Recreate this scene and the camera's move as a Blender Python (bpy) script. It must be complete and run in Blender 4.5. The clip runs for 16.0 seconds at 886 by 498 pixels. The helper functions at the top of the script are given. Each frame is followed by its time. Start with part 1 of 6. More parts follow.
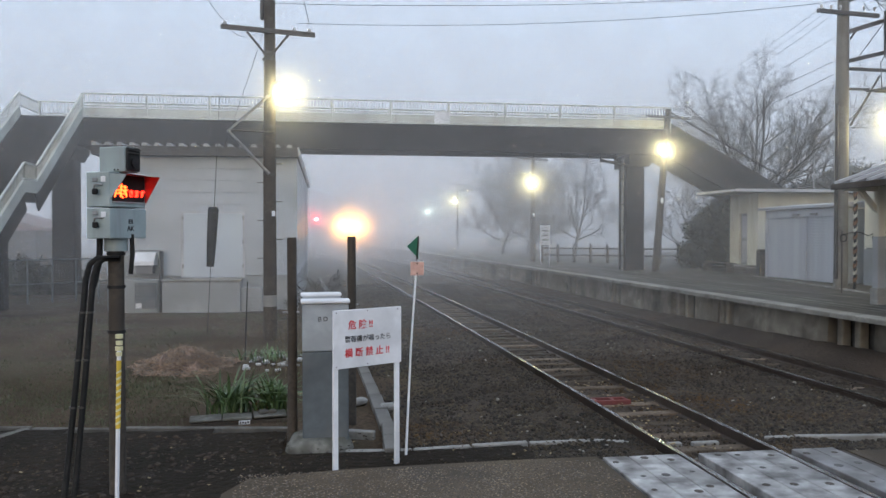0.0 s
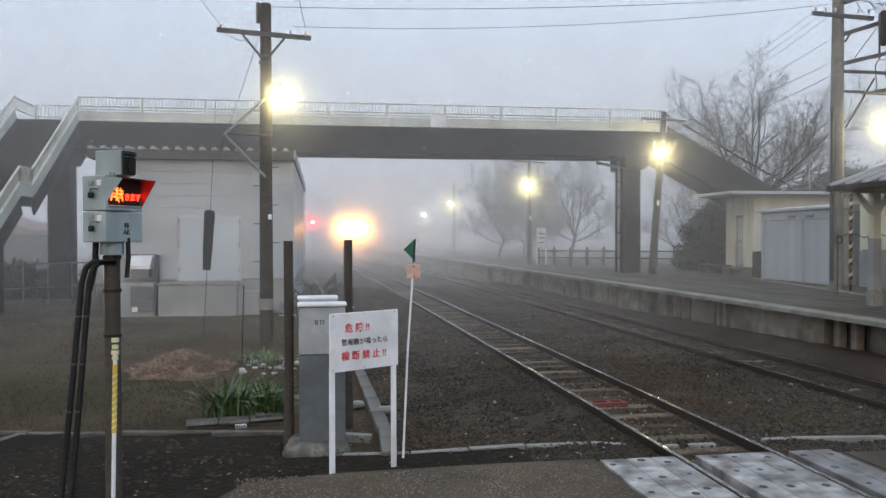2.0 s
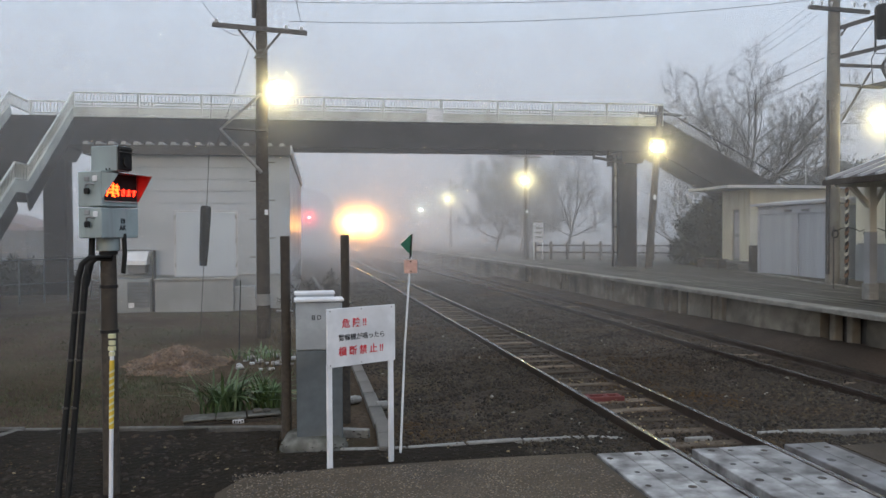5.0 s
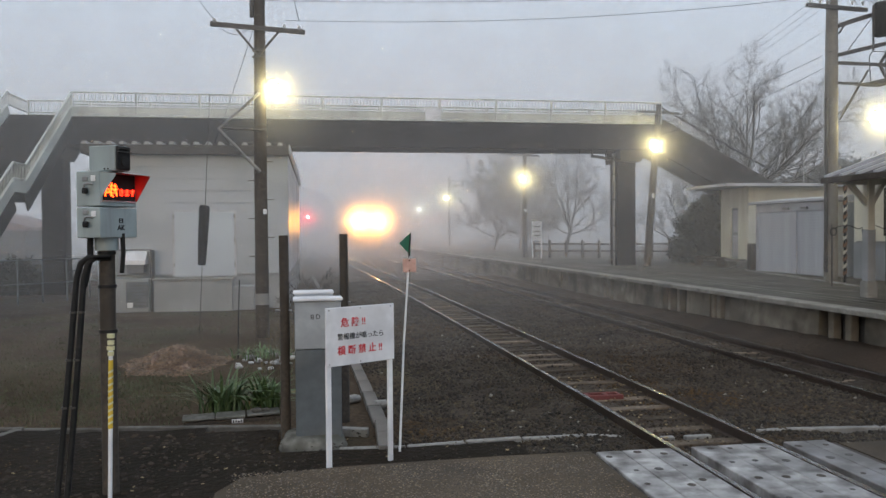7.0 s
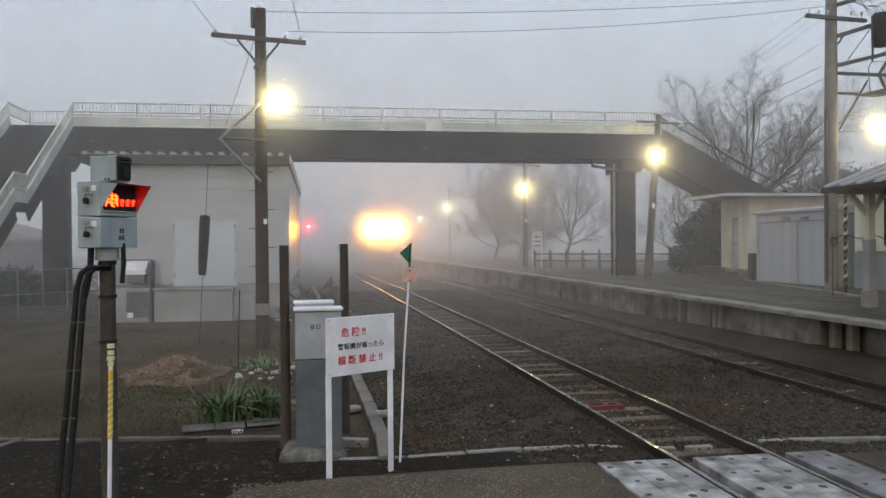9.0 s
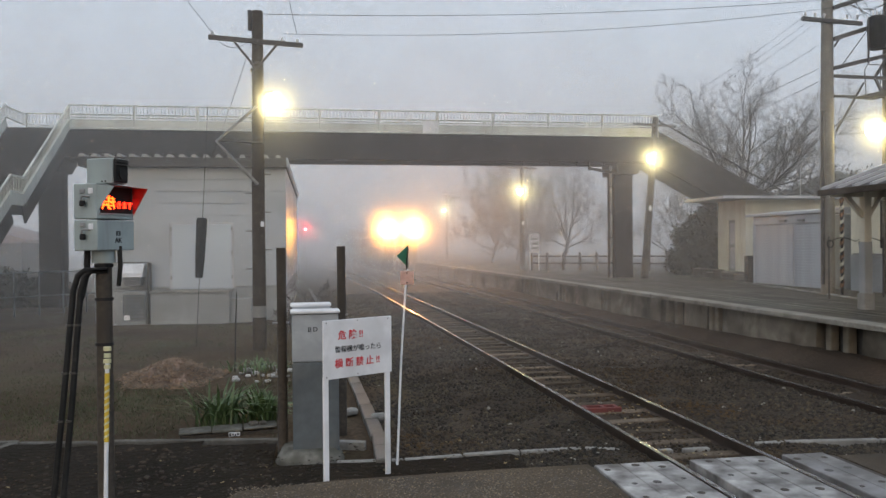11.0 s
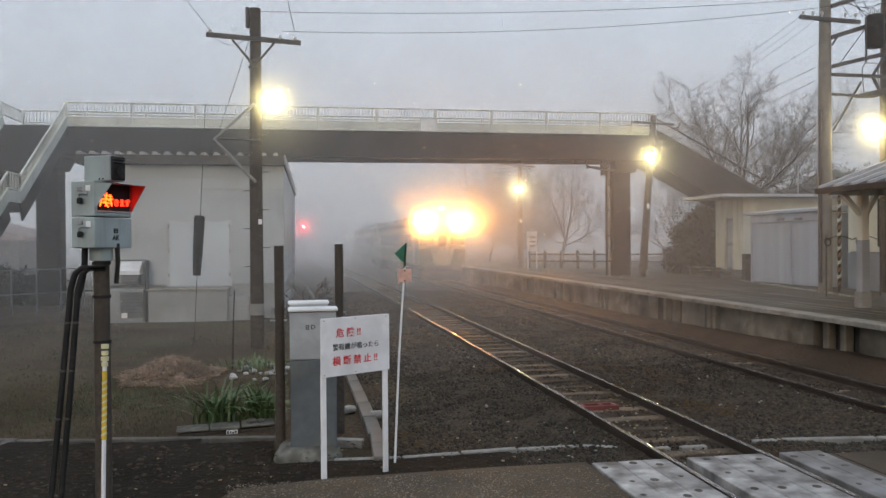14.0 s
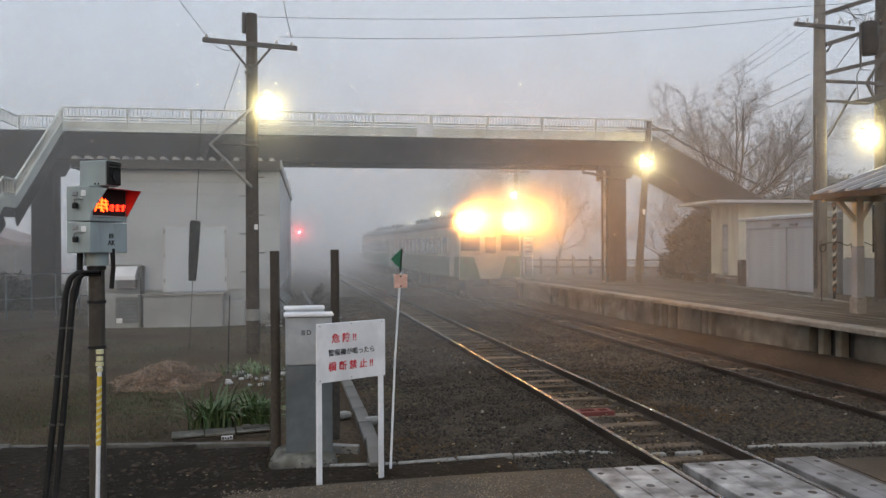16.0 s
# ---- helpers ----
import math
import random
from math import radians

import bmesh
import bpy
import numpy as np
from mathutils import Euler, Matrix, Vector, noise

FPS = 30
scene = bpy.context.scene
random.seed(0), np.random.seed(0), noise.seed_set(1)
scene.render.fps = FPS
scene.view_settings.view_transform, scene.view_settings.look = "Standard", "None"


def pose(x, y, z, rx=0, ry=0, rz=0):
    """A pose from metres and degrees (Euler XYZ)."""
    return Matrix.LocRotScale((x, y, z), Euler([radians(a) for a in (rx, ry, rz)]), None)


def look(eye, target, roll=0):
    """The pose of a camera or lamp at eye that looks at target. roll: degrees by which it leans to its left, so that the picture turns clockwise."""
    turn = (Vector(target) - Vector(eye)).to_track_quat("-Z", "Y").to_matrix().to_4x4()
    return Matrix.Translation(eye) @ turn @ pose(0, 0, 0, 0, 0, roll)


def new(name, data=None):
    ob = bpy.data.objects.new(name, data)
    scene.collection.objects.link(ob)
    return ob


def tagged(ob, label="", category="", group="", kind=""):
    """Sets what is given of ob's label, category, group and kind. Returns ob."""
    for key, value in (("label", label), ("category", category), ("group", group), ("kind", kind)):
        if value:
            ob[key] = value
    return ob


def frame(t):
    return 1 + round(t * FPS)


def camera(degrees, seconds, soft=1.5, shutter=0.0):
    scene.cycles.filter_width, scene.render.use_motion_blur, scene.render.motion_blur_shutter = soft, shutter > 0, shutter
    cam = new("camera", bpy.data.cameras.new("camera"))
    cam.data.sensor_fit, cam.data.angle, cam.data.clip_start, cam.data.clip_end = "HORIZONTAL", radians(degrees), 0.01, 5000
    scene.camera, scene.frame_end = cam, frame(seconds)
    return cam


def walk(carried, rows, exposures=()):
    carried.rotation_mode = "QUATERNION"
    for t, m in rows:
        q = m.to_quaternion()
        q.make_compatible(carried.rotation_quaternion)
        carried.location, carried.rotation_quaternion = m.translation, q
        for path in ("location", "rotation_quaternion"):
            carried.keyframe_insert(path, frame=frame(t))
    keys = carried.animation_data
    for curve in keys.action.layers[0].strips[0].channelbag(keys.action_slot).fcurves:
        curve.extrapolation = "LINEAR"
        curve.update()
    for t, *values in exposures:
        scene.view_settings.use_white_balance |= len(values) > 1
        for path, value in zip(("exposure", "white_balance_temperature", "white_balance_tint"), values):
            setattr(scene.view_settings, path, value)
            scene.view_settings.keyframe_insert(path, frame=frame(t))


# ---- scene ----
# ---- camera ----
EYE = Vector((0.0, 0.0, 2.4))
CAM_ROWS = [
    (0, 88.936, -0.000, -8.491),
    (0.5, 89.052, 0.015, -8.486),
    (1, 89.116, 0.037, -8.486),
    (1.5, 89.113, 0.053, -8.601),
    (2, 89.144, 0.137, -8.741),
    (2.5, 89.136, 0.192, -8.803),
    (3, 89.005, 0.243, -8.772),
    (3.5, 88.869, 0.229, -8.845),
    (4, 88.857, 0.206, -8.883),
    (6.5, 88.637, 0.462, -9.104),
    (7, 88.691, 0.454, -9.073),
    (7.5, 88.863, 0.460, -9.093),
    (8, 89.078, 0.446, -9.135),
    (8.5, 89.213, 0.466, -9.072),
    (9, 89.411, 0.465, -9.043),
    (11.5, 89.588, 0.495, -9.291),
    (12, 89.564, 0.552, -9.271),
    (12.5, 89.521, 0.618, -9.262),
    (13, 89.433, 0.613, -9.305),
    (13.5, 89.407, 0.508, -9.369),
    (14, 89.435, 0.426, -9.405),
    (14.5, 89.494, 0.414, -9.413),
    (15, 89.610, 0.404, -9.506),
    (15.5, 89.747, 0.397, -9.622),
    (16, 89.829, 0.344, -9.692),
]
cam = camera(58.5, 16.0, soft=1.45)
walk(cam, [(t, pose(0, 0, 2.4, rx, ry, rz)) for t, rx, ry, rz in CAM_ROWS],
     [(0, 0.21, 6300, 10), (1.5, 0.21, 6550, 10), (2.2, 0.18, 6550, 10), (3, 0.1, 6500, 10), (4, 0.09, 6500, 10), (6.5, 0.02, 6700, 10), (9, -0.02, 6800, 10), (13, -0.01, 6850, 10), (16, -0.02, 6800, 10)])
scene.cycles.transparent_max_bounces = 64

# ---- world, sun, exposure ----
world = bpy.data.worlds.new("overcast_sky")
scene.world = world
world.use_nodes = True
wn, wl = world.node_tree.nodes, world.node_tree.links
wn.clear()
sky = wn.new("ShaderNodeTexSky")
sky.sky_type, sky.sun_disc = "NISHITA", False
sky.sun_elevation, sky.sun_rotation = radians(9), radians(200)
sky.air_density, sky.dust_density, sky.ozone_density = 1.0, 6.0, 1.0
cloud = wn.new("ShaderNodeBackground")
cloud.inputs["Color"].default_value = (0.565, 0.695, 0.89, 1)
cloud.inputs["Strength"].default_value = 1.0
clear = wn.new("ShaderNodeBackground")
clear.inputs["Strength"].default_value = 0.05
wl.new(sky.outputs["Color"], clear.inputs["Color"])
both = wn.new("ShaderNodeAddShader")
wl.new(cloud.outputs[0], both.inputs[0])
wl.new(clear.outputs[0], both.inputs[1])
wout = wn.new("ShaderNodeOutputWorld")
wl.new(both.outputs[0], wout.inputs["Surface"])

sun = new("sun", bpy.data.lights.new("sun", "SUN"))
sun.data.energy, sun.data.angle, sun.data.color = 0.5, radians(40), (1.0, 0.95, 0.88)
sun.matrix_basis = look((0, 0, 60), (6, 20, 0))

# ---- mesh building ----
class Shape:
    """Vertices and faces that become one mesh."""

    def __init__(self):
        self.v, self.f, self.s = [], [], []

    def add(self, verts, faces, smooth=False):
        n = len(self.v)
        self.v.extend([tuple(p) for p in verts])
        self.f.extend([tuple(i + n for i in f) for f in faces])
        self.s.extend([smooth] * len(faces))
        return self

    def box(self, x0, x1, y0, y1, z0, z1, c=0.0, m=None):
        """A box, with its edges chamfered by c."""
        if c <= 0:
            vs = [Vector((x, y, z)) for x in (x0, x1) for y in (y0, y1) for z in (z0, z1)]
            fs = [(0, 1, 3, 2), (4, 6, 7, 5), (0, 4, 5, 1), (2, 3, 7, 6), (0, 2, 6, 4), (1, 5, 7, 3)]
        else:
            vs, idx, fs = [], {}, []
            lo, hi = (x0, y0, z0), (x1, y1, z1)
            for cx in (0, 1):
                for cy in (0, 1):
                    for cz in (0, 1):
                        corner = (cx, cy, cz)
                        for ax in range(3):
                            p = []
                            for k in range(3):
                                base = hi[k] if corner[k] else lo[k]
                                step = -c if corner[k] else c
                                p.append(base if k == ax else base + step)
                            idx[(corner, ax)] = len(vs)
                            vs.append(Vector(p))
            for ax in range(3):
                a, b = (ax + 1) % 3, (ax + 2) % 3
                for side in (0, 1):
                    loop = []
                    for i, j in ((0, 0), (1, 0), (1, 1), (0, 1)):
                        q = [0, 0, 0]
                        q[ax], q[a], q[b] = side, i, j
                        loop.append(idx[(tuple(q), ax)])
                    fs.append(tuple(loop if side else loop[::-1]))
            for ax in range(3):
                a, b = (ax + 1) % 3, (ax + 2) % 3
                for i in (0, 1):
                    for j in (0, 1):
                        q0, q1 = [0, 0, 0], [0, 0, 0]
                        q0[a], q0[b], q1[a], q1[b] = i, j, i, j
                        q0[ax], q1[ax] = 0, 1
                        q0, q1 = tuple(q0), tuple(q1)
                        loop = [idx[(q0, a)], idx[(q0, b)], idx[(q1, b)], idx[(q1, a)]]
                        fs.append(tuple(loop if i == j else loop[::-1])[::-1])
            for corner in [(i, j, k) for i in (0, 1) for j in (0, 1) for k in (0, 1)]:
                loop = [idx[(corner, ax)] for ax in range(3)]
                fs.append(tuple(loop if sum(corner) % 2 else loop[::-1]))
        if m is not None:
            vs = [m @ p for p in vs]
        return self.add(vs, fs)

    def tube(self, pts, radii, seg=8, caps=True, smooth=True):
        """A round tube along points, with a radius for each."""
        pts = [Vector(p) for p in pts]
        if not isinstance(radii, (list, tuple)):
            radii = [radii] * len(pts)
        vs, fs, side = [], [], None
        for i, p in enumerate(pts):
            way = (pts[min(i + 1, len(pts) - 1)] - pts[max(i - 1, 0)]).normalized()
            if side is None:
                ref = Vector((1, 0, 0)) if abs(way.x) < 0.8 else Vector((0, 1, 0))
                side = way.cross(ref).normalized()
            side = (side - way * side.dot(way)).normalized()
            other = way.cross(side)
            for k in range(seg):
                a = 2 * math.pi * k / seg
                vs.append(p + (side * math.cos(a) + other * math.sin(a)) * radii[i])
        for i in range(len(pts) - 1):
            for k in range(seg):
                k2 = (k + 1) % seg
                fs.append((i * seg + k, i * seg + k2, (i + 1) * seg + k2, (i + 1) * seg + k))
        self.add(vs, fs, smooth)
        if caps:
            n = len(pts)
            self.add(vs[:seg], [tuple(range(seg))[::-1]])
            self.add(vs[(n - 1) * seg:], [tuple(range(seg))])
        return self

    def beam(self, a, b, w, h, up=(0, 0, 1)):
        """A square bar from a to b, w wide and h high."""
        a, b, up = Vector(a), Vector(b), Vector(up)
        way = (b - a).normalized()
        side = way.cross(up).normalized() * (w / 2)
        top = side.cross(way).normalized() * (h / 2)
        vs = [p + s * side + q * top for p in (a, b) for s, q in ((-1, -1), (1, -1), (1, 1), (-1, 1))]
        return self.add(vs, [(0, 1, 2, 3)[::-1], (4, 5, 6, 7), (0, 1, 5, 4), (1, 2, 6, 5), (2, 3, 7, 6), (3, 0, 4, 7)])

    def prism(self, outline, y0, y1, axis="y", smooth=False):
        """An outline of (a, b) pairs drawn out along an axis: y takes (x, z), x takes (y, z), z takes (x, y)."""
        n = len(outline)
        def at(p, d):
            return {"y": (p[0], d, p[1]), "x": (d, p[0], p[1]), "z": (p[0], p[1], d)}[axis]
        vs = [at(p, y0) for p in outline] + [at(p, y1) for p in outline]
        self.add(vs, [(i, (i + 1) % n, n + (i + 1) % n, n + i) for i in range(n)], smooth)
        return self.add(vs, [tuple(range(n))[::-1], tuple(range(n, 2 * n))])

    def mesh(self, name):
        me = bpy.data.meshes.new(name)
        me.from_pydata(self.v, [], self.f)
        me.polygons.foreach_set("use_smooth", self.s)
        bm = bmesh.new()
        bm.from_mesh(me)
        if len(bm.faces) < 60000:
            bmesh.ops.recalc_face_normals(bm, faces=bm.faces)
        bm.to_mesh(me)
        bm.free()
        me.update()
        return me


def thing(name, at=None, label="", category="", group="", kind=""):
    """An Empty at a thing's base."""
    ob = new(name)
    ob.empty_display_size = 0.2
    if at is not None:
        ob.matrix_basis = at if isinstance(at, Matrix) else Matrix.Translation(at)
    return tagged(ob, label, category, group, kind)


def part(name, shape, material, parent, label="", m=None):
    """One mesh under a thing or a part."""
    me = shape if isinstance(shape, bpy.types.Mesh) else shape.mesh(name)
    if material and not me.materials:
        me.materials.append(material)
    ob = new(name, me)
    ob.parent = parent
    if m is not None:
        ob.matrix_basis = m
    return tagged(ob, label)


def whole(name, shape, material, label="", category="", group="", kind="", m=None):
    """One mesh that is a thing by itself."""
    me = shape if isinstance(shape, bpy.types.Mesh) else shape.mesh(name)
    if not me.materials:
        me.materials.append(material)
    ob = new(name, me)
    if m is not None:
        ob.matrix_basis = m
    return tagged(ob, label, category, group, kind)


# ---- materials ----
def mat(name, c1, c2, rough=0.7, metal=0.0, fine=40.0, coarse=2.0, bump=0.3, stain=None, stain_amount=0.35, streak=False, depth=0.01, piece=0.0, spec=0.5, island=0.0, stain_from=0.5):
    """A surface of two mixed tones at two scales, with stains, relief and, where asked, streaks that run down."""
    m = bpy.data.materials.new(name)
    m.use_nodes = True
    n, l = m.node_tree.nodes, m.node_tree.links
    bsdf = n["Principled BSDF"]
    geo = n.new("ShaderNodeTexCoord")
    src = geo.outputs["Object"]
    def noise_at(scale, detail, stretch=None):
        t = n.new("ShaderNodeTexNoise")
        t.inputs["Scale"].default_value, t.inputs["Detail"].default_value = scale, detail
        if stretch:
            mp = n.new("ShaderNodeMapping")
            mp.inputs["Scale"].default_value = stretch
            l.new(src, mp.inputs["Vector"])
            l.new(mp.outputs["Vector"], t.inputs["Vector"])
        else:
            l.new(src, t.inputs["Vector"])
        return t.outputs["Fac"]
    def mix(fac, a, b):
        x = n.new("ShaderNodeMix")
        x.data_type = "RGBA"
        for value, key in ((fac, 0), (a, 6), (b, 7)):
            if hasattr(value, "is_linked"):
                l.new(value, x.inputs[key])
            elif key == 0:
                x.inputs[0].default_value = value
            else:
                x.inputs[key].default_value = (*value, 1)
        return x.outputs[2]
    def ramp(fac, lo, hi):
        r = n.new("ShaderNodeMapRange")
        r.inputs["From Min"].default_value, r.inputs["From Max"].default_value = lo, hi
        l.new(fac, r.inputs["Value"])
        return r.outputs["Result"]
    fine_fac = noise_at(fine, 6)
    col = mix(ramp(fine_fac, 0.3, 0.7), c1, c2)
    col = mix(ramp(noise_at(coarse, 5), 0.42, 0.62), col, mix(0.5, c1, tuple(0.6 * q for q in c2)))
    if stain:
        s = noise_at(coarse * 0.8, 7, (6, 6, 0.6) if streak else None)
        r = ramp(s, stain_from, stain_from + 0.22)
        mul = n.new("ShaderNodeMath")
        mul.operation = "MULTIPLY"
        mul.inputs[1].default_value = stain_amount
        l.new(r, mul.inputs[0])
        col = mix(mul.outputs[0], col, stain)
    if piece:
        info = n.new("ShaderNodeObjectInfo")
        hsv = n.new("ShaderNodeHueSaturation")
        l.new(col, hsv.inputs["Color"])
        v = n.new("ShaderNodeMapRange")
        v.inputs["To Min"].default_value, v.inputs["To Max"].default_value = 1 - piece, 1 + piece
        l.new(info.outputs["Random"], v.inputs["Value"])
        l.new(v.outputs["Result"], hsv.inputs["Value"])
        col = hsv.outputs["Color"]
    if island:
        g = n.new("ShaderNodeNewGeometry")
        hsv = n.new("ShaderNodeHueSaturation")
        l.new(col, hsv.inputs["Color"])
        v = n.new("ShaderNodeMapRange")
        v.inputs["To Min"].default_value, v.inputs["To Max"].default_value = 1 - island, 1 + island
        l.new(g.outputs["Random Per Island"], v.inputs["Value"])
        l.new(v.outputs["Result"], hsv.inputs["Value"])
        l.new(v.outputs["Result"], hsv.inputs["Saturation"])
        col = hsv.outputs["Color"]
    l.new(col, bsdf.inputs["Base Color"])
    rr = n.new("ShaderNodeMapRange")
    rr.inputs["To Min"].default_value, rr.inputs["To Max"].default_value = max(rough - 0.12, 0.03), min(rough + 0.12, 1)
    l.new(fine_fac, rr.inputs["Value"])
    l.new(rr.outputs["Result"], bsdf.inputs["Roughness"])
    bsdf.inputs["Metallic"].default_value = metal
    bsdf.inputs["Specular IOR Level"].default_value = spec
    if bump:
        b = n.new("ShaderNodeBump")
        b.inputs["Strength"].default_value, b.inputs["Distance"].default_value = bump, depth
        l.new(fine_fac, b.inputs["Height"])
        l.new(b.outputs["Normal"], bsdf.inputs["Normal"])
    return m


def glow(name, colour, strength):
    m = bpy.data.materials.new(name)
    m.use_nodes = True
    n, l = m.node_tree.nodes, m.node_tree.links
    n.clear()
    e = n.new("ShaderNodeEmission")
    e.inputs["Color"].default_value, e.inputs["Strength"].default_value = (*colour, 1), strength
    o = n.new("ShaderNodeOutputMaterial")
    l.new(e.outputs[0], o.inputs["Surface"])
    return m


def fog_material(name, density, puff=0.0, ground_fade=False, forward=0.0):
    """Thin fog: a little light is scattered all round, a share is bent by a degree or two on its way, the rest goes through."""
    m = bpy.data.materials.new(name)
    m.use_nodes = True
    n, l = m.node_tree.nodes, m.node_tree.links
    n.clear()
    clear_part = n.new("ShaderNodeBsdfTransparent")
    d = n.new("ShaderNodeBsdfDiffuse")
    t = n.new("ShaderNodeBsdfTranslucent")
    for s in (d, t):
        s.inputs["Color"].default_value = (0.97, 0.97, 0.97, 1)
    half = n.new("ShaderNodeMixShader")
    half.inputs[0].default_value = 0.5
    l.new(d.outputs[0], half.inputs[1])
    l.new(t.outputs[0], half.inputs[2])
    scattered = half.outputs[0]
    if forward:
        ahead = n.new("ShaderNodeBsdfRefraction")
        ahead.inputs["Roughness"].default_value, ahead.inputs["IOR"].default_value = 1.0, 1.022
        share = n.new("ShaderNodeMixShader")
        share.inputs[0].default_value = forward / (density + forward)
        l.new(half.outputs[0], share.inputs[1])
        l.new(ahead.outputs[0], share.inputs[2])
        scattered = share.outputs[0]
    fac = n.new("ShaderNodeValue")
    fac.outputs[0].default_value = density + forward
    fac = fac.outputs[0]
    def times(a, b):
        x = n.new("ShaderNodeMath")
        x.operation = "MULTIPLY"
        l.new(a, x.inputs[0])
        l.new(b, x.inputs[1])
        return x.outputs[0]
    geo = n.new("ShaderNodeNewGeometry")
    if puff:
        co = n.new("ShaderNodeTexCoord")
        ln = n.new("ShaderNodeVectorMath")
        ln.operation = "LENGTH"
        l.new(co.outputs["Object"], ln.inputs[0])
        r = n.new("ShaderNodeMapRange")
        r.interpolation_type = "SMOOTHSTEP"
        r.inputs["From Min"].default_value, r.inputs["From Max"].default_value = puff * 0.2, puff
        r.inputs["To Min"].default_value, r.inputs["To Max"].default_value = 1, 0
        l.new(ln.outputs["Value"], r.inputs["Value"])
        fac = times(fac, r.outputs["Result"])
    if ground_fade:
        sep = n.new("ShaderNodeSeparateXYZ")
        l.new(geo.outputs["Position"], sep.inputs[0])
        r = n.new("ShaderNodeMapRange")
        r.inputs["From Min"].default_value, r.inputs["From Max"].default_value = -0.25, 0.2
        l.new(sep.outputs["Z"], r.inputs["Value"])
        fac = times(fac, r.outputs["Result"])
        r = n.new("ShaderNodeMapRange")
        r.inputs["From Min"].default_value, r.inputs["From Max"].default_value = 6, 34
        r.inputs["To Min"].default_value, r.inputs["To Max"].default_value = 1.0, 0.2
        l.new(sep.outputs["Z"], r.inputs["Value"])
        fac = times(fac, r.outputs["Result"])
        no = n.new("ShaderNodeTexNoise")
        no.inputs["Scale"].default_value, no.inputs["Detail"].default_value = 0.09, 2
        l.new(geo.outputs["Position"], no.inputs["Vector"])
        r = n.new("ShaderNodeMapRange")
        r.inputs["From Min"].default_value, r.inputs["From Max"].default_value = 0.3, 0.7
        r.inputs["To Min"].default_value, r.inputs["To Max"].default_value = 0.7, 1.3
        l.new(no.outputs["Fac"], r.inputs["Value"])
        fac = times(fac, r.outputs["Result"])
    mix = n.new("ShaderNodeMixShader")
    l.new(fac, mix.inputs[0])
    l.new(clear_part.outputs[0], mix.inputs[1])
    l.new(scattered, mix.inputs[2])
    o = n.new("ShaderNodeOutputMaterial")
    l.new(mix.outputs[0], o.inputs["Surface"])
    return m

BALLAST = mat("ballast_stone", (0.028, 0.022, 0.017), (0.082, 0.064, 0.049), 0.85, fine=22, coarse=0.7, bump=0.9, depth=0.04, stain=(0.07, 0.045, 0.03), stain_amount=0.5, spec=0.12)
STONE = mat("loose_stone", (0.028, 0.0235, 0.019), (0.081, 0.07, 0.056), 0.8, fine=9, coarse=0.35, bump=0.2, island=0.5, spec=0.12, stain=(0.075, 0.048, 0.026), stain_amount=0.7)
SOIL = mat("damp_soil", (0.0085, 0.0064, 0.0044), (0.03, 0.0225, 0.0155), 0.9, fine=14, coarse=0.6, bump=0.8, depth=0.03, spec=0.12)
ASPHALT = mat("worn_asphalt", (0.036, 0.027, 0.018), (0.165, 0.13, 0.092), 0.8, fine=48, coarse=0.9, bump=0.6, depth=0.01, stain=(0.05, 0.045, 0.04), stain_amount=0.7, spec=0.12)
CONCRETE = mat("old_concrete", (0.12, 0.106, 0.085), (0.25, 0.225, 0.185), 0.85, fine=3.5, coarse=0.9, bump=0.3, stain=(0.035, 0.032, 0.027), stain_amount=0.9, spec=0.12)
# concrete darkened to carry the shade inside the platform recesses
DARKCONCRETE = mat("recess_shade_concrete", (0.045, 0.041, 0.036), (0.095, 0.087, 0.076), 0.85, fine=14, coarse=2.0, bump=0.3, stain=(0.1, 0.092, 0.08), stain_amount=0.5, spec=0.12)
PLATFORM = mat("platform_asphalt", (0.034, 0.03, 0.025), (0.105, 0.094, 0.077), 0.65, fine=6, coarse=0.9, bump=0.3, stain=(0.13, 0.125, 0.11), stain_amount=0.4, spec=0.12)
EDGE = mat("platform_edge_concrete", (0.17, 0.16, 0.135), (0.27, 0.255, 0.22), 0.75, fine=14, coarse=1.6, bump=0.3, stain=(0.075, 0.07, 0.055), stain_amount=0.85)
WORNLINE = mat("worn_line_paint", (0.06, 0.057, 0.05), (0.24, 0.23, 0.19), 0.7, fine=7, coarse=1.2, bump=0.1, stain=(0.05, 0.047, 0.042), stain_amount=0.9)
RAIL = mat("rusty_rail_steel", (0.035, 0.027, 0.022), (0.08, 0.056, 0.042), 0.6, 0.4, fine=30, bump=0.3)
RAILTOP = mat("polished_rail_head", (0.24, 0.23, 0.22), (0.42, 0.4, 0.39), 0.2, 1.0, fine=60, bump=0.05)
SLEEPER = mat("weathered_sleeper", (0.06, 0.045, 0.033), (0.17, 0.135, 0.1), 0.85, fine=16, coarse=3, bump=0.5, piece=0.6, spec=0.12)
PANELM = mat("frosted_crossing_board", (0.235, 0.223, 0.208), (0.52, 0.506, 0.487), 0.6, fine=5, coarse=3.4, bump=0.25, stain=(0.075, 0.066, 0.06), stain_amount=1.0, piece=0.15, stain_from=0.43)
OLDPANEL = mat("bare_crossing_board", (0.09, 0.082, 0.075), (0.25, 0.24, 0.23), 0.7, fine=4, coarse=2.6, bump=0.25, stain=(0.3, 0.3, 0.31), stain_amount=0.6)
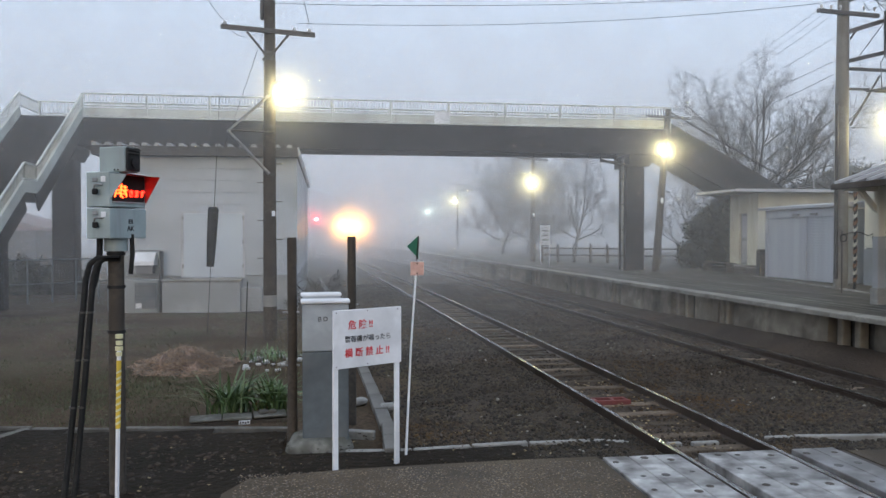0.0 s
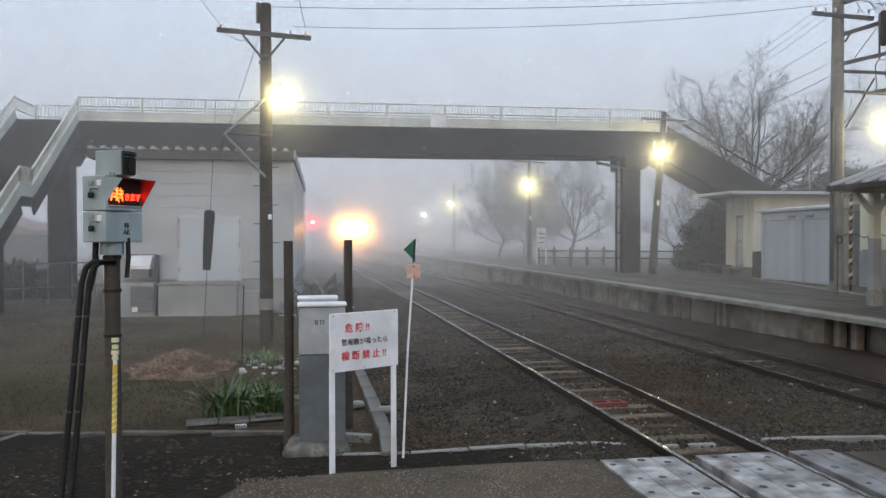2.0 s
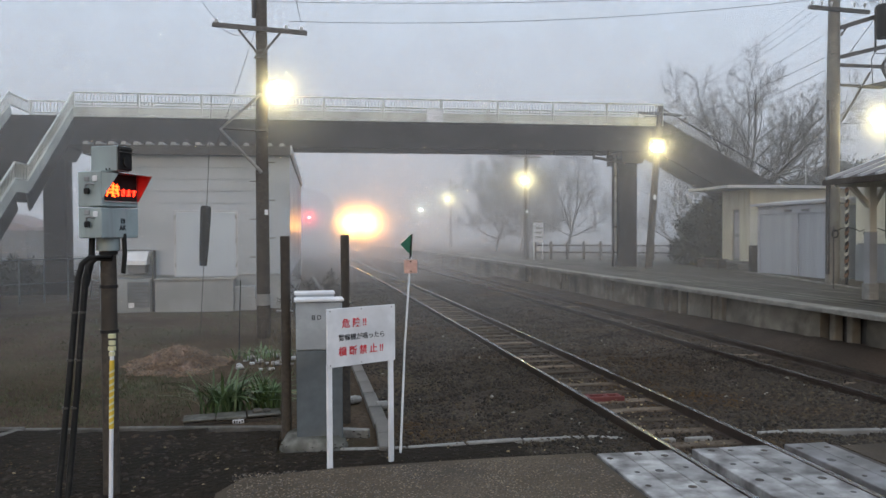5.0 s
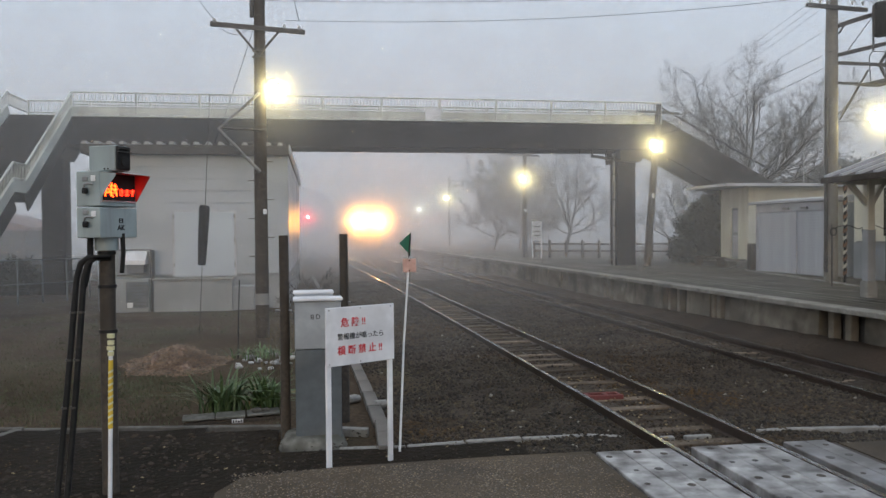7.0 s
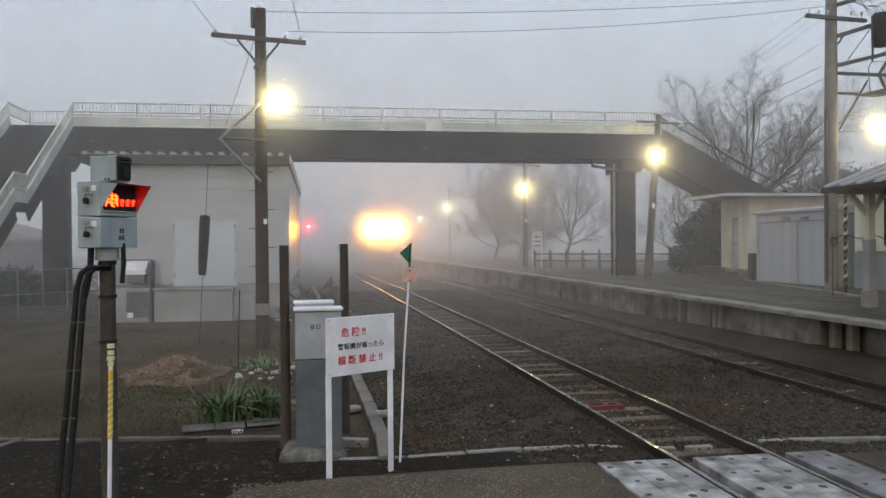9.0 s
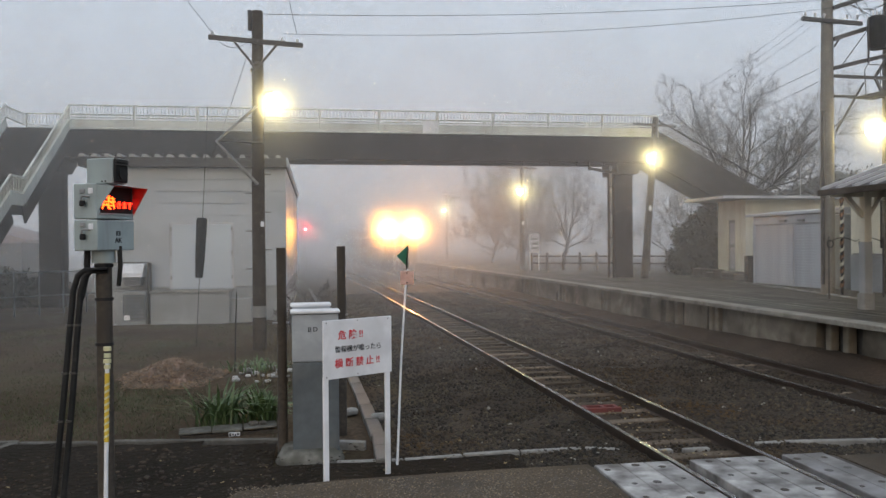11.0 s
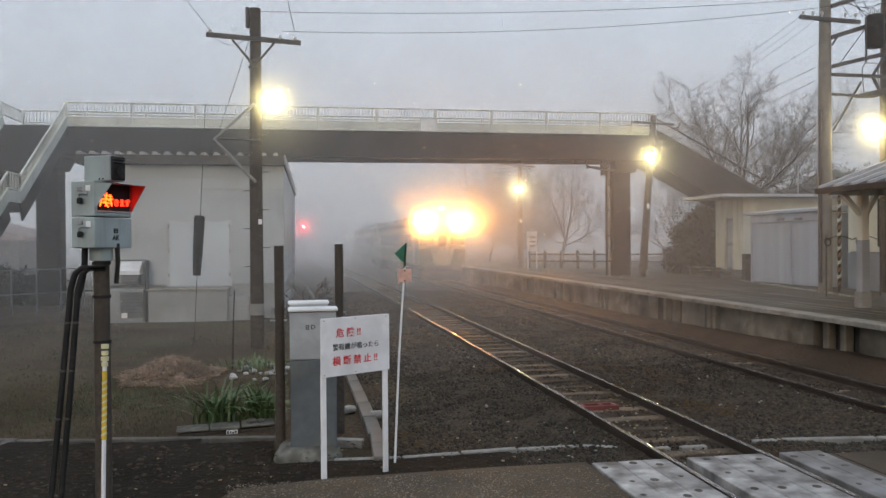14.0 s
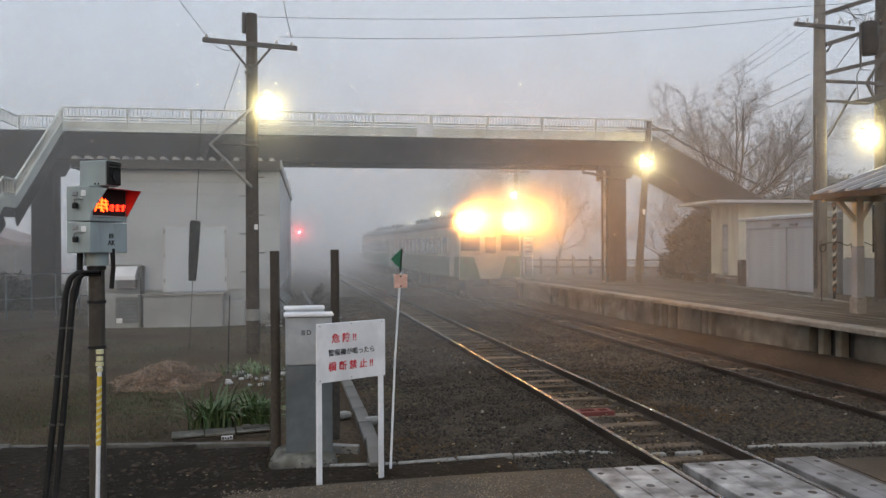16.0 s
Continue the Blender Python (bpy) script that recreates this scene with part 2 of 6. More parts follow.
GIRDER = mat("brown_girder_paint", (0.014, 0.0125, 0.012), (0.028, 0.026, 0.025), 0.8, fine=8, coarse=0.6, bump=0.1, spec=0.08)
CREAM = mat("cream_railing_paint", (0.54, 0.55, 0.49), (0.64, 0.65, 0.58), 0.6, fine=14, coarse=0.8, bump=0.1, stain=(0.3, 0.27, 0.2), stain_amount=0.4, streak=True)
SIDING = mat("pale_siding", (0.315, 0.345, 0.38), (0.37, 0.405, 0.445), 0.38, fine=12, coarse=0.5, bump=0.05, stain=(0.34, 0.35, 0.35), stain_amount=0.3, spec=0.5)
PLINTH = mat("pale_plinth", (0.26, 0.27, 0.275), (0.33, 0.34, 0.345), 0.8, fine=15, coarse=0.8, bump=0.1, stain=(0.2, 0.2, 0.19), stain_amount=0.4)
GREYWALL_DARK = mat("shaded_grey_metal", (0.12, 0.125, 0.13), (0.17, 0.175, 0.18), 0.6, fine=12, coarse=1, bump=0.05)
DOORPAINT = mat("pale_door_paint", (0.42, 0.465, 0.515), (0.45, 0.495, 0.545), 0.5, fine=6, coarse=0.3, bump=0.03)
SHUTTER = mat("grey_shutter", (0.4, 0.41, 0.43), (0.46, 0.47, 0.49), 0.5, fine=12, coarse=1, bump=0.1)
WOODPOLE = mat("tarred_pole_wood", (0.035, 0.028, 0.022), (0.085, 0.068, 0.052), 0.85, fine=20, coarse=2, bump=0.5)
CONPOLE = mat("concrete_pole", (0.15, 0.137, 0.115), (0.25, 0.228, 0.19), 0.8, fine=20, coarse=1.5, bump=0.2)
DARKSTEEL = mat("dark_weathered_steel", (0.05, 0.045, 0.042), (0.1, 0.092, 0.085), 0.6, 0.3, fine=15, coarse=3, bump=0.1)
STEEL = mat("galvanised_steel", (0.2, 0.2, 0.2), (0.32, 0.32, 0.32), 0.5, 0.6, fine=15, coarse=3, bump=0.1)
BLACKIRON = mat("black_iron", (0.012, 0.012, 0.012), (0.03, 0.029, 0.028), 0.65, 0.0, fine=20, bump=0.2, spec=0.2)
GREYBOX = mat("grey_green_cabinet_paint", (0.29, 0.345, 0.34), (0.36, 0.415, 0.41), 0.45, fine=10, coarse=2.5, bump=0.05, stain=(0.2, 0.21, 0.2), stain_amount=0.4, streak=True)
CABTOP = mat("light_grey_cabinet_paint", (0.31, 0.34, 0.36), (0.38, 0.41, 0.43), 0.5, fine=10, coarse=2, bump=0.05)
CABLOW = mat("blue_grey_cabinet_paint", (0.075, 0.092, 0.104), (0.105, 0.126, 0.14), 0.5, fine=9, coarse=2.5, bump=0.08, stain=(0.2, 0.2, 0.19), stain_amount=0.4)
WHITE = mat("white_paint", (0.72, 0.73, 0.75), (0.8, 0.81, 0.83), 0.5, fine=14, coarse=2, bump=0.05, stain=(0.45, 0.43, 0.4), stain_amount=0.25)
BARK = mat("dark_bark", (0.035, 0.03, 0.027), (0.08, 0.07, 0.06), 0.9, fine=20, coarse=2, bump=0.6)
ROOFTIN = mat("ribbed_roof_tin", (0.03, 0.027, 0.025), (0.06, 0.054, 0.05), 0.6, 0.2, fine=12, coarse=1, bump=0.1)
DARKKERB = mat("dull_kerb_concrete", (0.09, 0.085, 0.075), (0.16, 0.15, 0.135), 0.85, fine=20, coarse=2, bump=0.3, stain=(0.05, 0.045, 0.04), stain_amount=0.7, spec=0.15)
GREYWALL = mat("grey_dado", (0.26, 0.27, 0.28), (0.32, 0.33, 0.34), 0.8, fine=15, coarse=0.8, bump=0.15)
PALEKERB = mat("pale_kerb_concrete", (0.2, 0.195, 0.18), (0.3, 0.29, 0.27), 0.85, fine=20, coarse=2, bump=0.3, stain=(0.12, 0.11, 0.1), stain_amount=0.7, spec=0.2)

# ---- plan ----
def bend(y):
    """How far the tracks have swung to the side at y metres along the line."""
    d = max(y - 8.0, 0.0)
    return -0.019 * d - 0.0002 * d * d


def along(x, y, z=0.0):
    return Vector((x + bend(y), y, z))


TRACK_1, TRACK_2, PLATFORM_EDGE, PLATFORM_TOP = 4.43, 8.6, 10.05, 0.85
STATIONS = [-14, -8, -3, 0, 3, 6] + [8 + 3 * i for i in range(50)]

# ---- ground ----
def garden_rise(x, y):
    """How far the garden climbs towards the equipment building."""
    return 0.2 * min(max((y - 17.5) / 6, 0), 1) * min(max(-x / 1.4, 0), 1)


def ground_sheet():
    s = Shape()
    xs = sorted(set([-900, -300, -120, -60, -30] + [-20 + 0.5 * i for i in range(96)] + [40, 60, 120, 300, 900]))
    ys = sorted(set([-500, -150, -40, -12] + [-6 + 0.5 * i for i in range(112)] + [60, 80, 110, 150, 300, 1200]))
    for y in ys:
        for x in xs:
            near = abs(x) < 22 and -6 < y < 52
            z = -0.17 + (0.03 * noise.noise((x * 0.5, y * 0.5, 1)) + 0.015 * noise.noise((x * 2, y * 2, 4)) if near else 0)
            z += garden_rise(x, y) if near else 0
            if x > 2:
                z -= 0.12
            s.v.append((x, y, z))
    w = len(xs)
    for j in range(len(ys) - 1):
        for i in range(w - 1):
            s.f.append((j * w + i, j * w + i + 1, (j + 1) * w + i + 1, (j + 1) * w + i))
            s.s.append(True)
    return s


def ground_material():
    m = mat("garden_earth", (0.034, 0.025, 0.016), (0.105, 0.074, 0.05), 0.95, fine=18, coarse=0.5, bump=0.7, depth=0.03, stain=(0.065, 0.068, 0.038), stain_amount=0.6, spec=0.1)
    return m


whole("ground", ground_sheet(), ground_material(), "brown earth with thin winter grass beside the tracks", "ground", kind="structure")

# asphalt road to the level crossing
road = Shape()
road.prism([(-0.95, 7.5), (-0.75, 7.92), (0.2, 8.1), (1.9, 8.17), (2.9, 8.17), (2.9, -12), (-1.05, -12)], -0.2, 0.0, "z")
whole("road", road, ASPHALT, "worn brown-grey asphalt road at the level crossing", "road", kind="structure")
road = Shape()
road.prism([(5.75, 8.0), (7.2, 7.95), (7.2, -12), (5.75, -12)], -0.2, -0.005, "z")
whole("road", road, ASPHALT, "asphalt strip between the two tracks at the crossing", "road", kind="structure")
road = Shape()
road.prism([(10.2, 8.0), (40, 8.0), (40, -12), (10.2, -12)], -0.2, -0.005, "z")
whole("road", road, ASPHALT, "asphalt road beyond the crossing", "road", kind="structure")

# ballast bed
def ballast_bed():
    s, cols = Shape(), 44
    rows = [-12, -6, 0, 4] + [8.2 + 0.3 * i for i in range(150)] + [56, 62, 70, 80, 95, 110, 130, 155]
    for y in rows:
        for i in range(cols + 1):
            x = 0.85 + (9.95 - 0.85) * i / cols
            z = -0.17
            for c in (TRACK_1, TRACK_2):
                z = max(z, (-0.095 if abs(x - c) > 0.63 else -0.145) - 0.06 * max(abs(x - c) - 1.25, 0))
            near = 8 < y < 54
            z += 0.03 * noise.noise((x * 3, y * 3, 0)) + 0.02 * noise.noise((x * 9, y * 9, 3)) if near else 0
            if y < 8.2:
                z = -0.16
            s.v.append((x + bend(y), y, z))
    w = cols + 1
    for j in range(len(rows) - 1):
        for i in range(cols):
            s.f.append((j * w + i, j * w + i + 1, (j + 1) * w + i + 1, (j + 1) * w + i))
            s.s.append(True)
    return s


whole("ballast", ballast_bed(), BALLAST, "dark grey-brown crushed stone ballast under the tracks", "ballast", kind="structure")


def stones(count, y0, y1, x0, x1, size, seed):
    rng = np.random.default_rng(seed)
    g = (1 + 5 ** 0.5) / 2
    base = np.array([(-1, g, 0), (1, g, 0), (-1, -g, 0), (1, -g, 0), (0, -1, g), (0, 1, g), (0, -1, -g), (0, 1, -g), (g, 0, -1), (g, 0, 1), (-g, 0, -1), (-g, 0, 1)]) / 1.9
    tri = np.array([(0, 11, 5), (0, 5, 1), (0, 1, 7), (0, 7, 10), (0, 10, 11), (1, 5, 9), (5, 11, 4), (11, 10, 2), (10, 7, 6), (7, 1, 8), (3, 9, 4), (3, 4, 2), (3, 2, 6), (3, 6, 8), (3, 8, 9), (4, 9, 5), (2, 4, 11), (6, 2, 10), (8, 6, 7), (9, 8, 1)])
    s = Shape()
    verts, faces, n = [], [], 0
    while n < count:
        y = y0 + (y1 - y0) * rng.random() ** 1.7
        x = x0 + (x1 - x0) * rng.random()
        if any(abs(abs(x - c) - 0.566) < 0.07 for c in (TRACK_1, TRACK_2)):
            continue
        between = any(abs(x - c) < 0.6 for c in (TRACK_1, TRACK_2))
        if between and rng.random() < 0.55:
            continue
        r = size * (0.6 + 0.8 * rng.random())
        q = base * rng.uniform(0.65, 1.15, (12, 1)) * r * rng.uniform(0.6, 1.2, (1, 3))
        a = rng.random() * 6.28
        q = q @ np.array([(math.cos(a), math.sin(a), 0), (-math.sin(a), math.cos(a), 0), (0, 0, 1)])
        z = -0.17
        for c in (TRACK_1, TRACK_2):
            z = max(z, (-0.1 if abs(x - c) > 0.63 else -0.15) - 0.06 * max(abs(x - c) - 1.25, 0))
        verts.append(q + (x + bend(y), y, z + 0.2 * r))
        faces.append(tri + 12 * n)
        n += 1
    me = bpy.data.meshes.new("stones")
    me.from_pydata(np.concatenate(verts).tolist(), [], np.concatenate(faces).tolist())
    return me


# ---- tracks ----
def rail_profile():
    return [(-0.064, -0.153), (0.064, -0.153), (0.064, -0.14), (0.012, -0.12), (0.010, -0.045), (0.034, -0.034), (0.034, -0.002), (-0.034, -0.002), (-0.034, -0.034), (-0.010, -0.045), (-0.012, -0.12), (-0.064, -0.14)]


def sweep(profile, x, stations):
    s = Shape()
    n = len(profile)
    for y in stations:
        for a, b in profile:
            p = along(x + a, y, b)
            s.v.append(tuple(p))
    for j in range(len(stations) - 1):
        for i in range(n):
            i2 = (i + 1) % n
            s.f.append((j * n + i, j * n + i2, (j + 1) * n + i2, (j + 1) * n + i))
            s.s.append(False)
    s.f += [tuple(range(n))[::-1], tuple(range((len(stations) - 1) * n, len(stations) * n))]
    s.s += [False, False]
    return s


def railway_track(x, label):
    t = thing("railway_track", (0, 0, 0), label, "railway track", kind="structure")
    for side in (-0.566, 0.566):
        r = part("rail", sweep(rail_profile(), x + side, STATIONS), RAIL, t, "brown rusty steel rail")
        part("rail_head", sweep([(-0.03, -0.004), (0.03, -0.004), (0.027, 0.001), (-0.027, 0.001)], x + side, STATIONS), RAILTOP, r, "polished shiny rail head")
    me = Shape().box(-1.05, 1.05, -0.1, 0.1, -0.14, 0, 0.012).mesh("sleeper")
    me.materials.append(SLEEPER)
    y, rng = 8.75, random.Random(int(x * 10))
    while y < 95:
        q = along(x, y, (-0.116 if x < 6 else -0.142) + rng.uniform(-0.015, 0.006))
        part("sleeper", me, None, t, m=Matrix.Translation(q) @ pose(0, 0, 0, 0, 0, rng.uniform(-1.5, 1.5)))
        y += 0.62 + rng.uniform(-0.03, 0.03)
    return t


railway_track(TRACK_1, "rusty single railway track with weathered wooden sleepers")
railway_track(TRACK_2, "dark railway track beside the concrete platform")

# ---- platform ----
def platform():
    t = thing("platform", (0, 0, 0), "grey station platform with a pale concrete edge", "platform", kind="structure")
    st = [9.0] + [10 + 3 * i for i in range(44)]
    top = Shape()
    for y in st:
        for x in (PLATFORM_EDGE + 0.42, 12.0, 14.0, 30.0):
            top.v.append((x + bend(y) * (1 if x < 29 else 0), y, PLATFORM_TOP))
    for j in range(len(st) - 1):
        for i in range(3):
            top.f.append((j * 4 + i, j * 4 + i + 1, (j + 1) * 4 + i + 1, (j + 1) * 4 + i))
            top.s.append(False)
    part("platform_surface", top, PLATFORM, t, "dark grey asphalt platform surface")
    # back of the recesses, their shade put into its colour
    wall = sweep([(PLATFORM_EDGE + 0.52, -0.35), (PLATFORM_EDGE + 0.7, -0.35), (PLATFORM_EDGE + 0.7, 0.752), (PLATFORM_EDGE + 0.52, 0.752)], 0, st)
    part("platform_wall", wall, DARKCONCRETE, t, "back wall of the recesses with shade in its colour")
    y, prng = 9.05, random.Random(17)
    ends = []
    for gap0, gap1 in ((13.5, 14.85), (18.5, 19.25), (20.5, 21.9), (25.6, 26.5), (30.2, 31.2), (35.0, 36.2), (40.2, 41.2), (45.3, 46.4), (50.4, 51.5), (56.0, 57.0)):
        ends.append((y, gap0))
        for f in (0.28, 0.66):
            q = along(PLATFORM_EDGE + 0.28, gap0 + (gap1 - gap0) * f, 0)
            part("support", Shape().box(0, 0.2, 0, 0.17, -0.35, 0.75, 0.02), CONCRETE, t, "stained concrete post", Matrix.Translation(q))
        y = gap1
    ends.append((y, 139))
    for a, b in ends:
        n = max(int((b - a) / 2.3), 1)
        for i in range(n):
            u, v = a + (b - a) * i / n + 0.006, a + (b - a) * (i + 1) / n - 0.006
            proud = prng.uniform(-0.012, 0.012)
            s = sweep([(PLATFORM_EDGE + 0.26 + proud, -0.35), (PLATFORM_EDGE + 0.5, -0.35), (PLATFORM_EDGE + 0.5, 0.752), (PLATFORM_EDGE + 0.3 + proud, 0.752)], 0, [u, (u + v) / 2, v])
            part("wall_panel", s, CONCRETE, t, "stained concrete platform wall panel")
    end = Shape().box(PLATFORM_EDGE + 0.3, 30, 8.8, 9.0, -0.35, PLATFORM_TOP - 0.01)
    part("platform_wall", end, CONCRETE, t, "stained concrete platform wall")
    return t, st


PLAT, PLAT_ST = platform()
y = 9.0
while y < 110:
    n = 1.8
    a, b = y + 0.006, y + n - 0.006
    s = Shape()
    pa, pb = along(PLATFORM_EDGE, a), along(PLATFORM_EDGE, b)
    for p in (pa, pb):
        for dx, z in ((0, 0.755), (0.42, 0.755), (0.42, PLATFORM_TOP + 0.004), (0.015, PLATFORM_TOP + 0.004), (0, PLATFORM_TOP - 0.012)):
            s.v.append((p.x + dx, p.y, z))
    s.f += [(i, (i + 1) % 5, 5 + (i + 1) % 5, 5 + i) for i in range(5)] + [(4, 3, 2, 1, 0), (5, 6, 7, 8, 9)]
    s.s += [False] * 7
    part("edge_slab", s, EDGE, PLAT)
    y += n
for dx, w in ((1.0, 0.05), (1.3, 0.1), (1.75, 0.08), (2.9, 0.07)):
    s = sweep([(PLATFORM_EDGE + dx, PLATFORM_TOP + 0.004), (PLATFORM_EDGE + dx + w, PLATFORM_TOP + 0.004), (PLATFORM_EDGE + dx + w, PLATFORM_TOP + 0.008), (PLATFORM_EDGE + dx, PLATFORM_TOP + 0.008)], 0, PLAT_ST)
    part("platform_line", s, WORNLINE, PLAT, "faded white line")


def foot_bank():
    """Dirt heaped against the foot of the platform wall."""
    s, n = Shape(), 9
    ys = [9.0 + 0.35 * i for i in range(95)]
    for y in ys:
        h = max(0.03, 0.27 - 0.017 * (y - 10))
        for i in range(n + 1):
            f = i / n
            x = 9.35 + f * (PLATFORM_EDGE + 0.32 - 9.35)
            z = -0.2 + (h + 0.2) * (f * f * (3 - 2 * f)) + (0.04 * noise.noise((x * 2.5, y * 2.5, 6)) if i else 0)
            s.v.append(tuple(along(x, y, z)))
    for j in range(len(ys) - 1):
        for i in range(n):
            s.f.append((j * (n + 1) + i, j * (n + 1) + i + 1, (j + 1) * (n + 1) + i + 1, (j + 1) * (n + 1) + i))
            s.s.append(True)
    whole("dirt_bank", s, BALLAST, "dark dirt and stones heaped against the platform wall", "verge", kind="structure")


foot_bank()

# ---- footbridge ----
def baluster_rail(s, a, b, height, step=0.13):
    """Top rail, bottom rail and thin uprights between two points."""
    a, b = Vector(a), Vector(b)
    up = Vector((0, 0, height))
    s.beam(a + up, b + up, 0.06, 0.05)
    s.beam(a + up * 0.12, b + up * 0.12, 0.04, 0.04)
    n = max(int((b - a).length / step), 1)
    for i in range(n + 1):
        p = a.lerp(b, i / n)
        s.beam(p + up * 0.12, p + up, 0.018, 0.018, (0, 1, 0))
    return s


def footbridge():
    t = thing("footbridge", (0, 33, -0.14), "brown steel footbridge with cream railings over the tracks", "footbridge")
    x0, x1, zb, zt = -11.4, 14.55, 5.93, 7.03
    ya, yb = -0.95, 0.95
    for yy in (ya, yb):
        s = Shape()
        s.box(x0, x1, yy - 0.01, yy + 0.01, zb + 0.03, zt)
        s.box(x0, x1, yy - 0.14, yy + 0.14, zb, zb + 0.03)
        s.box(x0, x1, yy - 0.14, yy + 0.14, zt - 0.03, zt)
        inner = 1 if yy < 0 else -1
        for i in range(22):
            xx = x0 + 0.5 + i * 1.25
            s.box(xx, xx + 0.02, yy, yy + inner * 0.12, zb + 0.03, zt - 0.03)
        part("girder", s, GIRDER, t, "dark brown steel girder")
    part("deck", Shape().box(x0, x1, ya + 0.1, yb - 0.1, zt - 0.12, zt + 0.03), CONCRETE, t)
    for yy in (ya - 0.16, yb + 0.16):
        lo = x0 if yy > 0 else -9.15
        part("fascia", Shape().box(lo, x1, yy - 0.02, yy + 0.02, zt + 0.05, zt + 0.34, 0.006), CREAM, t, "cream painted fascia plate")
        part("fascia_lip", Shape().box(lo, x1, yy - 0.035, yy + 0.03, zt - 0.035, zt + 0.03, 0.006), CREAM, t, "cream painted lip under the fascia")
        rail = part("railing", baluster_rail(Shape(), (lo, yy, zt + 0.34), (x1, yy, zt + 0.34), 0.53), CREAM, t, "cream painted railing")
        for i in range(int((x1 - lo) / 2.35) + 1):
            part("post", Shape().box(lo + i * 2.35, lo + i * 2.35 + 0.07, yy - 0.033, yy + 0.033, zt + 0.04, zt + 0.89, 0.008), CREAM, rail)
    part("railing", baluster_rail(Shape(), (x0, ya, zt + 0.33), (x0, yb, zt + 0.33), 0.48), CREAM, t, "cream painted railing")
    # plate with a sign on the railing
    part("plate", Shape().box(4.4, 5.05, ya - 0.2, ya - 0.185, zt - 0.02, zt + 0.48), WHITE, t, "pale sign plate")
    for xx, label in ((-10.05, "dark steel pier"), (13.25, "dark steel pier with a cross-head")):
        s = Shape().box(xx - 0.43, xx + 0.43, -0.43, 0.43, -0.3, zb - 0.01, 0.05)
        p = part("pier", s, GIRDER, t, label)
        part("cross_head", Shape().prism([(xx - 0.47, zb - 0.004), (xx + 0.66, zb - 0.004), (xx + 0.66, zb - 0.12), (xx + 0.44, zb - 0.5), (xx - 0.44, zb - 0.5), (xx - 0.47, zb - 0.2)], -0.9, 0.9, "y"), GIRDER, p)
    part("drain_pipe", Shape().tube([(12.72, -0.3, -0.2), (12.72, -0.3, zb - 0.55), (12.72, -0.3, zb - 0.1)], 0.06, 8), STEEL, t, "grey drain pipe")
    for z in (1.6, 2.7, 3.8, 4.9):
        part("pipe_clip", Shape().box(12.64, 12.84, -0.38, -0.22, z, z + 0.05), GIRDER, t)
    # bracket beside the pier
    s = Shape().beam((11.5, -1.0, zb - 0.28), (12.85, -1.0, zb - 0.5), 0.08, 0.11).beam((11.5, -1.0, zb), (11.5, -1.0, zb - 0.36), 0.08, 0.08, (0, 1, 0))
    part("bracket", s, GIRDER, t)

    def flight(name, a, b, width_dir, width, steps, side_paint=CREAM, rail_paint=CREAM, deep=0.62, spacing=0.13):
        """Two stringers, steps and railings from the upper point a to the lower point b."""
        a, b, wd = Vector(a), Vector(b), Vector(width_dir)
        for k in (0, 1):
            o = wd * (width * k)
            s = Shape().beam(a + o - Vector((0, 0, deep * 0.485)), b + o - Vector((0, 0, deep * 0.485)), 0.06, deep)
            part("stringer", s, GIRDER, t)
            part("fascia", Shape().beam(a + o + Vector((0, 0, 0.2)), b + o + Vector((0, 0, 0.2)), 0.08, 0.36), side_paint, t, "cream painted side plate" if side_paint is CREAM else "dark brown side plate")
            part("railing", baluster_rail(Shape(), a + o + Vector((0, 0, 0.33)), b + o + Vector((0, 0, 0.33)), 0.55, spacing), rail_paint, t, "cream painted railing" if rail_paint is CREAM else "dark brown railing")
        run = (b - a) / steps
        flat = Vector((run.x, run.y, 0))
        for i in range(steps):
            p = a + run * i
            s = Shape()
            corners = [p, p + flat, p + flat + wd * width, p + wd * width]
            s.v += [tuple(c + Vector((0, 0, dz))) for dz in (run.z, run.z - 0.05) for c in corners]
            s.f += [(0, 1, 2, 3), (7, 6, 5, 4), (0, 4, 5, 1), (1, 5, 6, 2), (2, 6, 7, 3), (3, 7, 4, 0)]
            s.s += [False] * 6
            s.v += [tuple(c + Vector((0, 0, dz))) for dz in (0.0, run.z) for c in (p, p + wd * width)]
            s.f += [(8, 9, 11, 10)]
            s.s += [False]
            part("step", s, GIRDER, t)

    def landing(x0, x1, y0, y1, z):
        part("landing", Shape().box(x0, x1, y0, y1, z - 0.3, z, 0.02), GIRDER, t)

    flight("stairs", (-9.15, -1.0, 7.03), (-9.15, -5.95, 3.85), (-1, 0, 0), 2.25, 18)
    landing(-11.4, -9.15, -7.0, -5.95, 3.85)
    for xx in (-9.15, -11.4):
        part("railing", baluster_rail(Shape(), (xx, -7.0, 4.2), (xx, -5.95, 4.2), 0.55), CREAM, t, "cream painted railing")
        part("fascia", Shape().box(xx - 0.04, xx + 0.04, -7.0, -5.95, 3.85, 4.22), CREAM, t, "cream painted side plate")
    flight("stairs", (-9.15, -7.0, 3.85), (-9.15, -13.2, -0.15), (-1, 0, 0), 2.25, 22)
    part("pier", Shape().box(-10.6, -9.9, -6.7, -6.2, -0.3, 3.6, 0.04), GIRDER, t, "dark steel pier")
    flight("stairs", (14.3, 0.92, 7.03), (20.3, 0.92, 3.9), (0, -1, 0), 1.84, 18, GIRDER, GIRDER, 1.05, 0.62)
    landing(20.3, 21.5, -0.92, 0.92, 3.9)
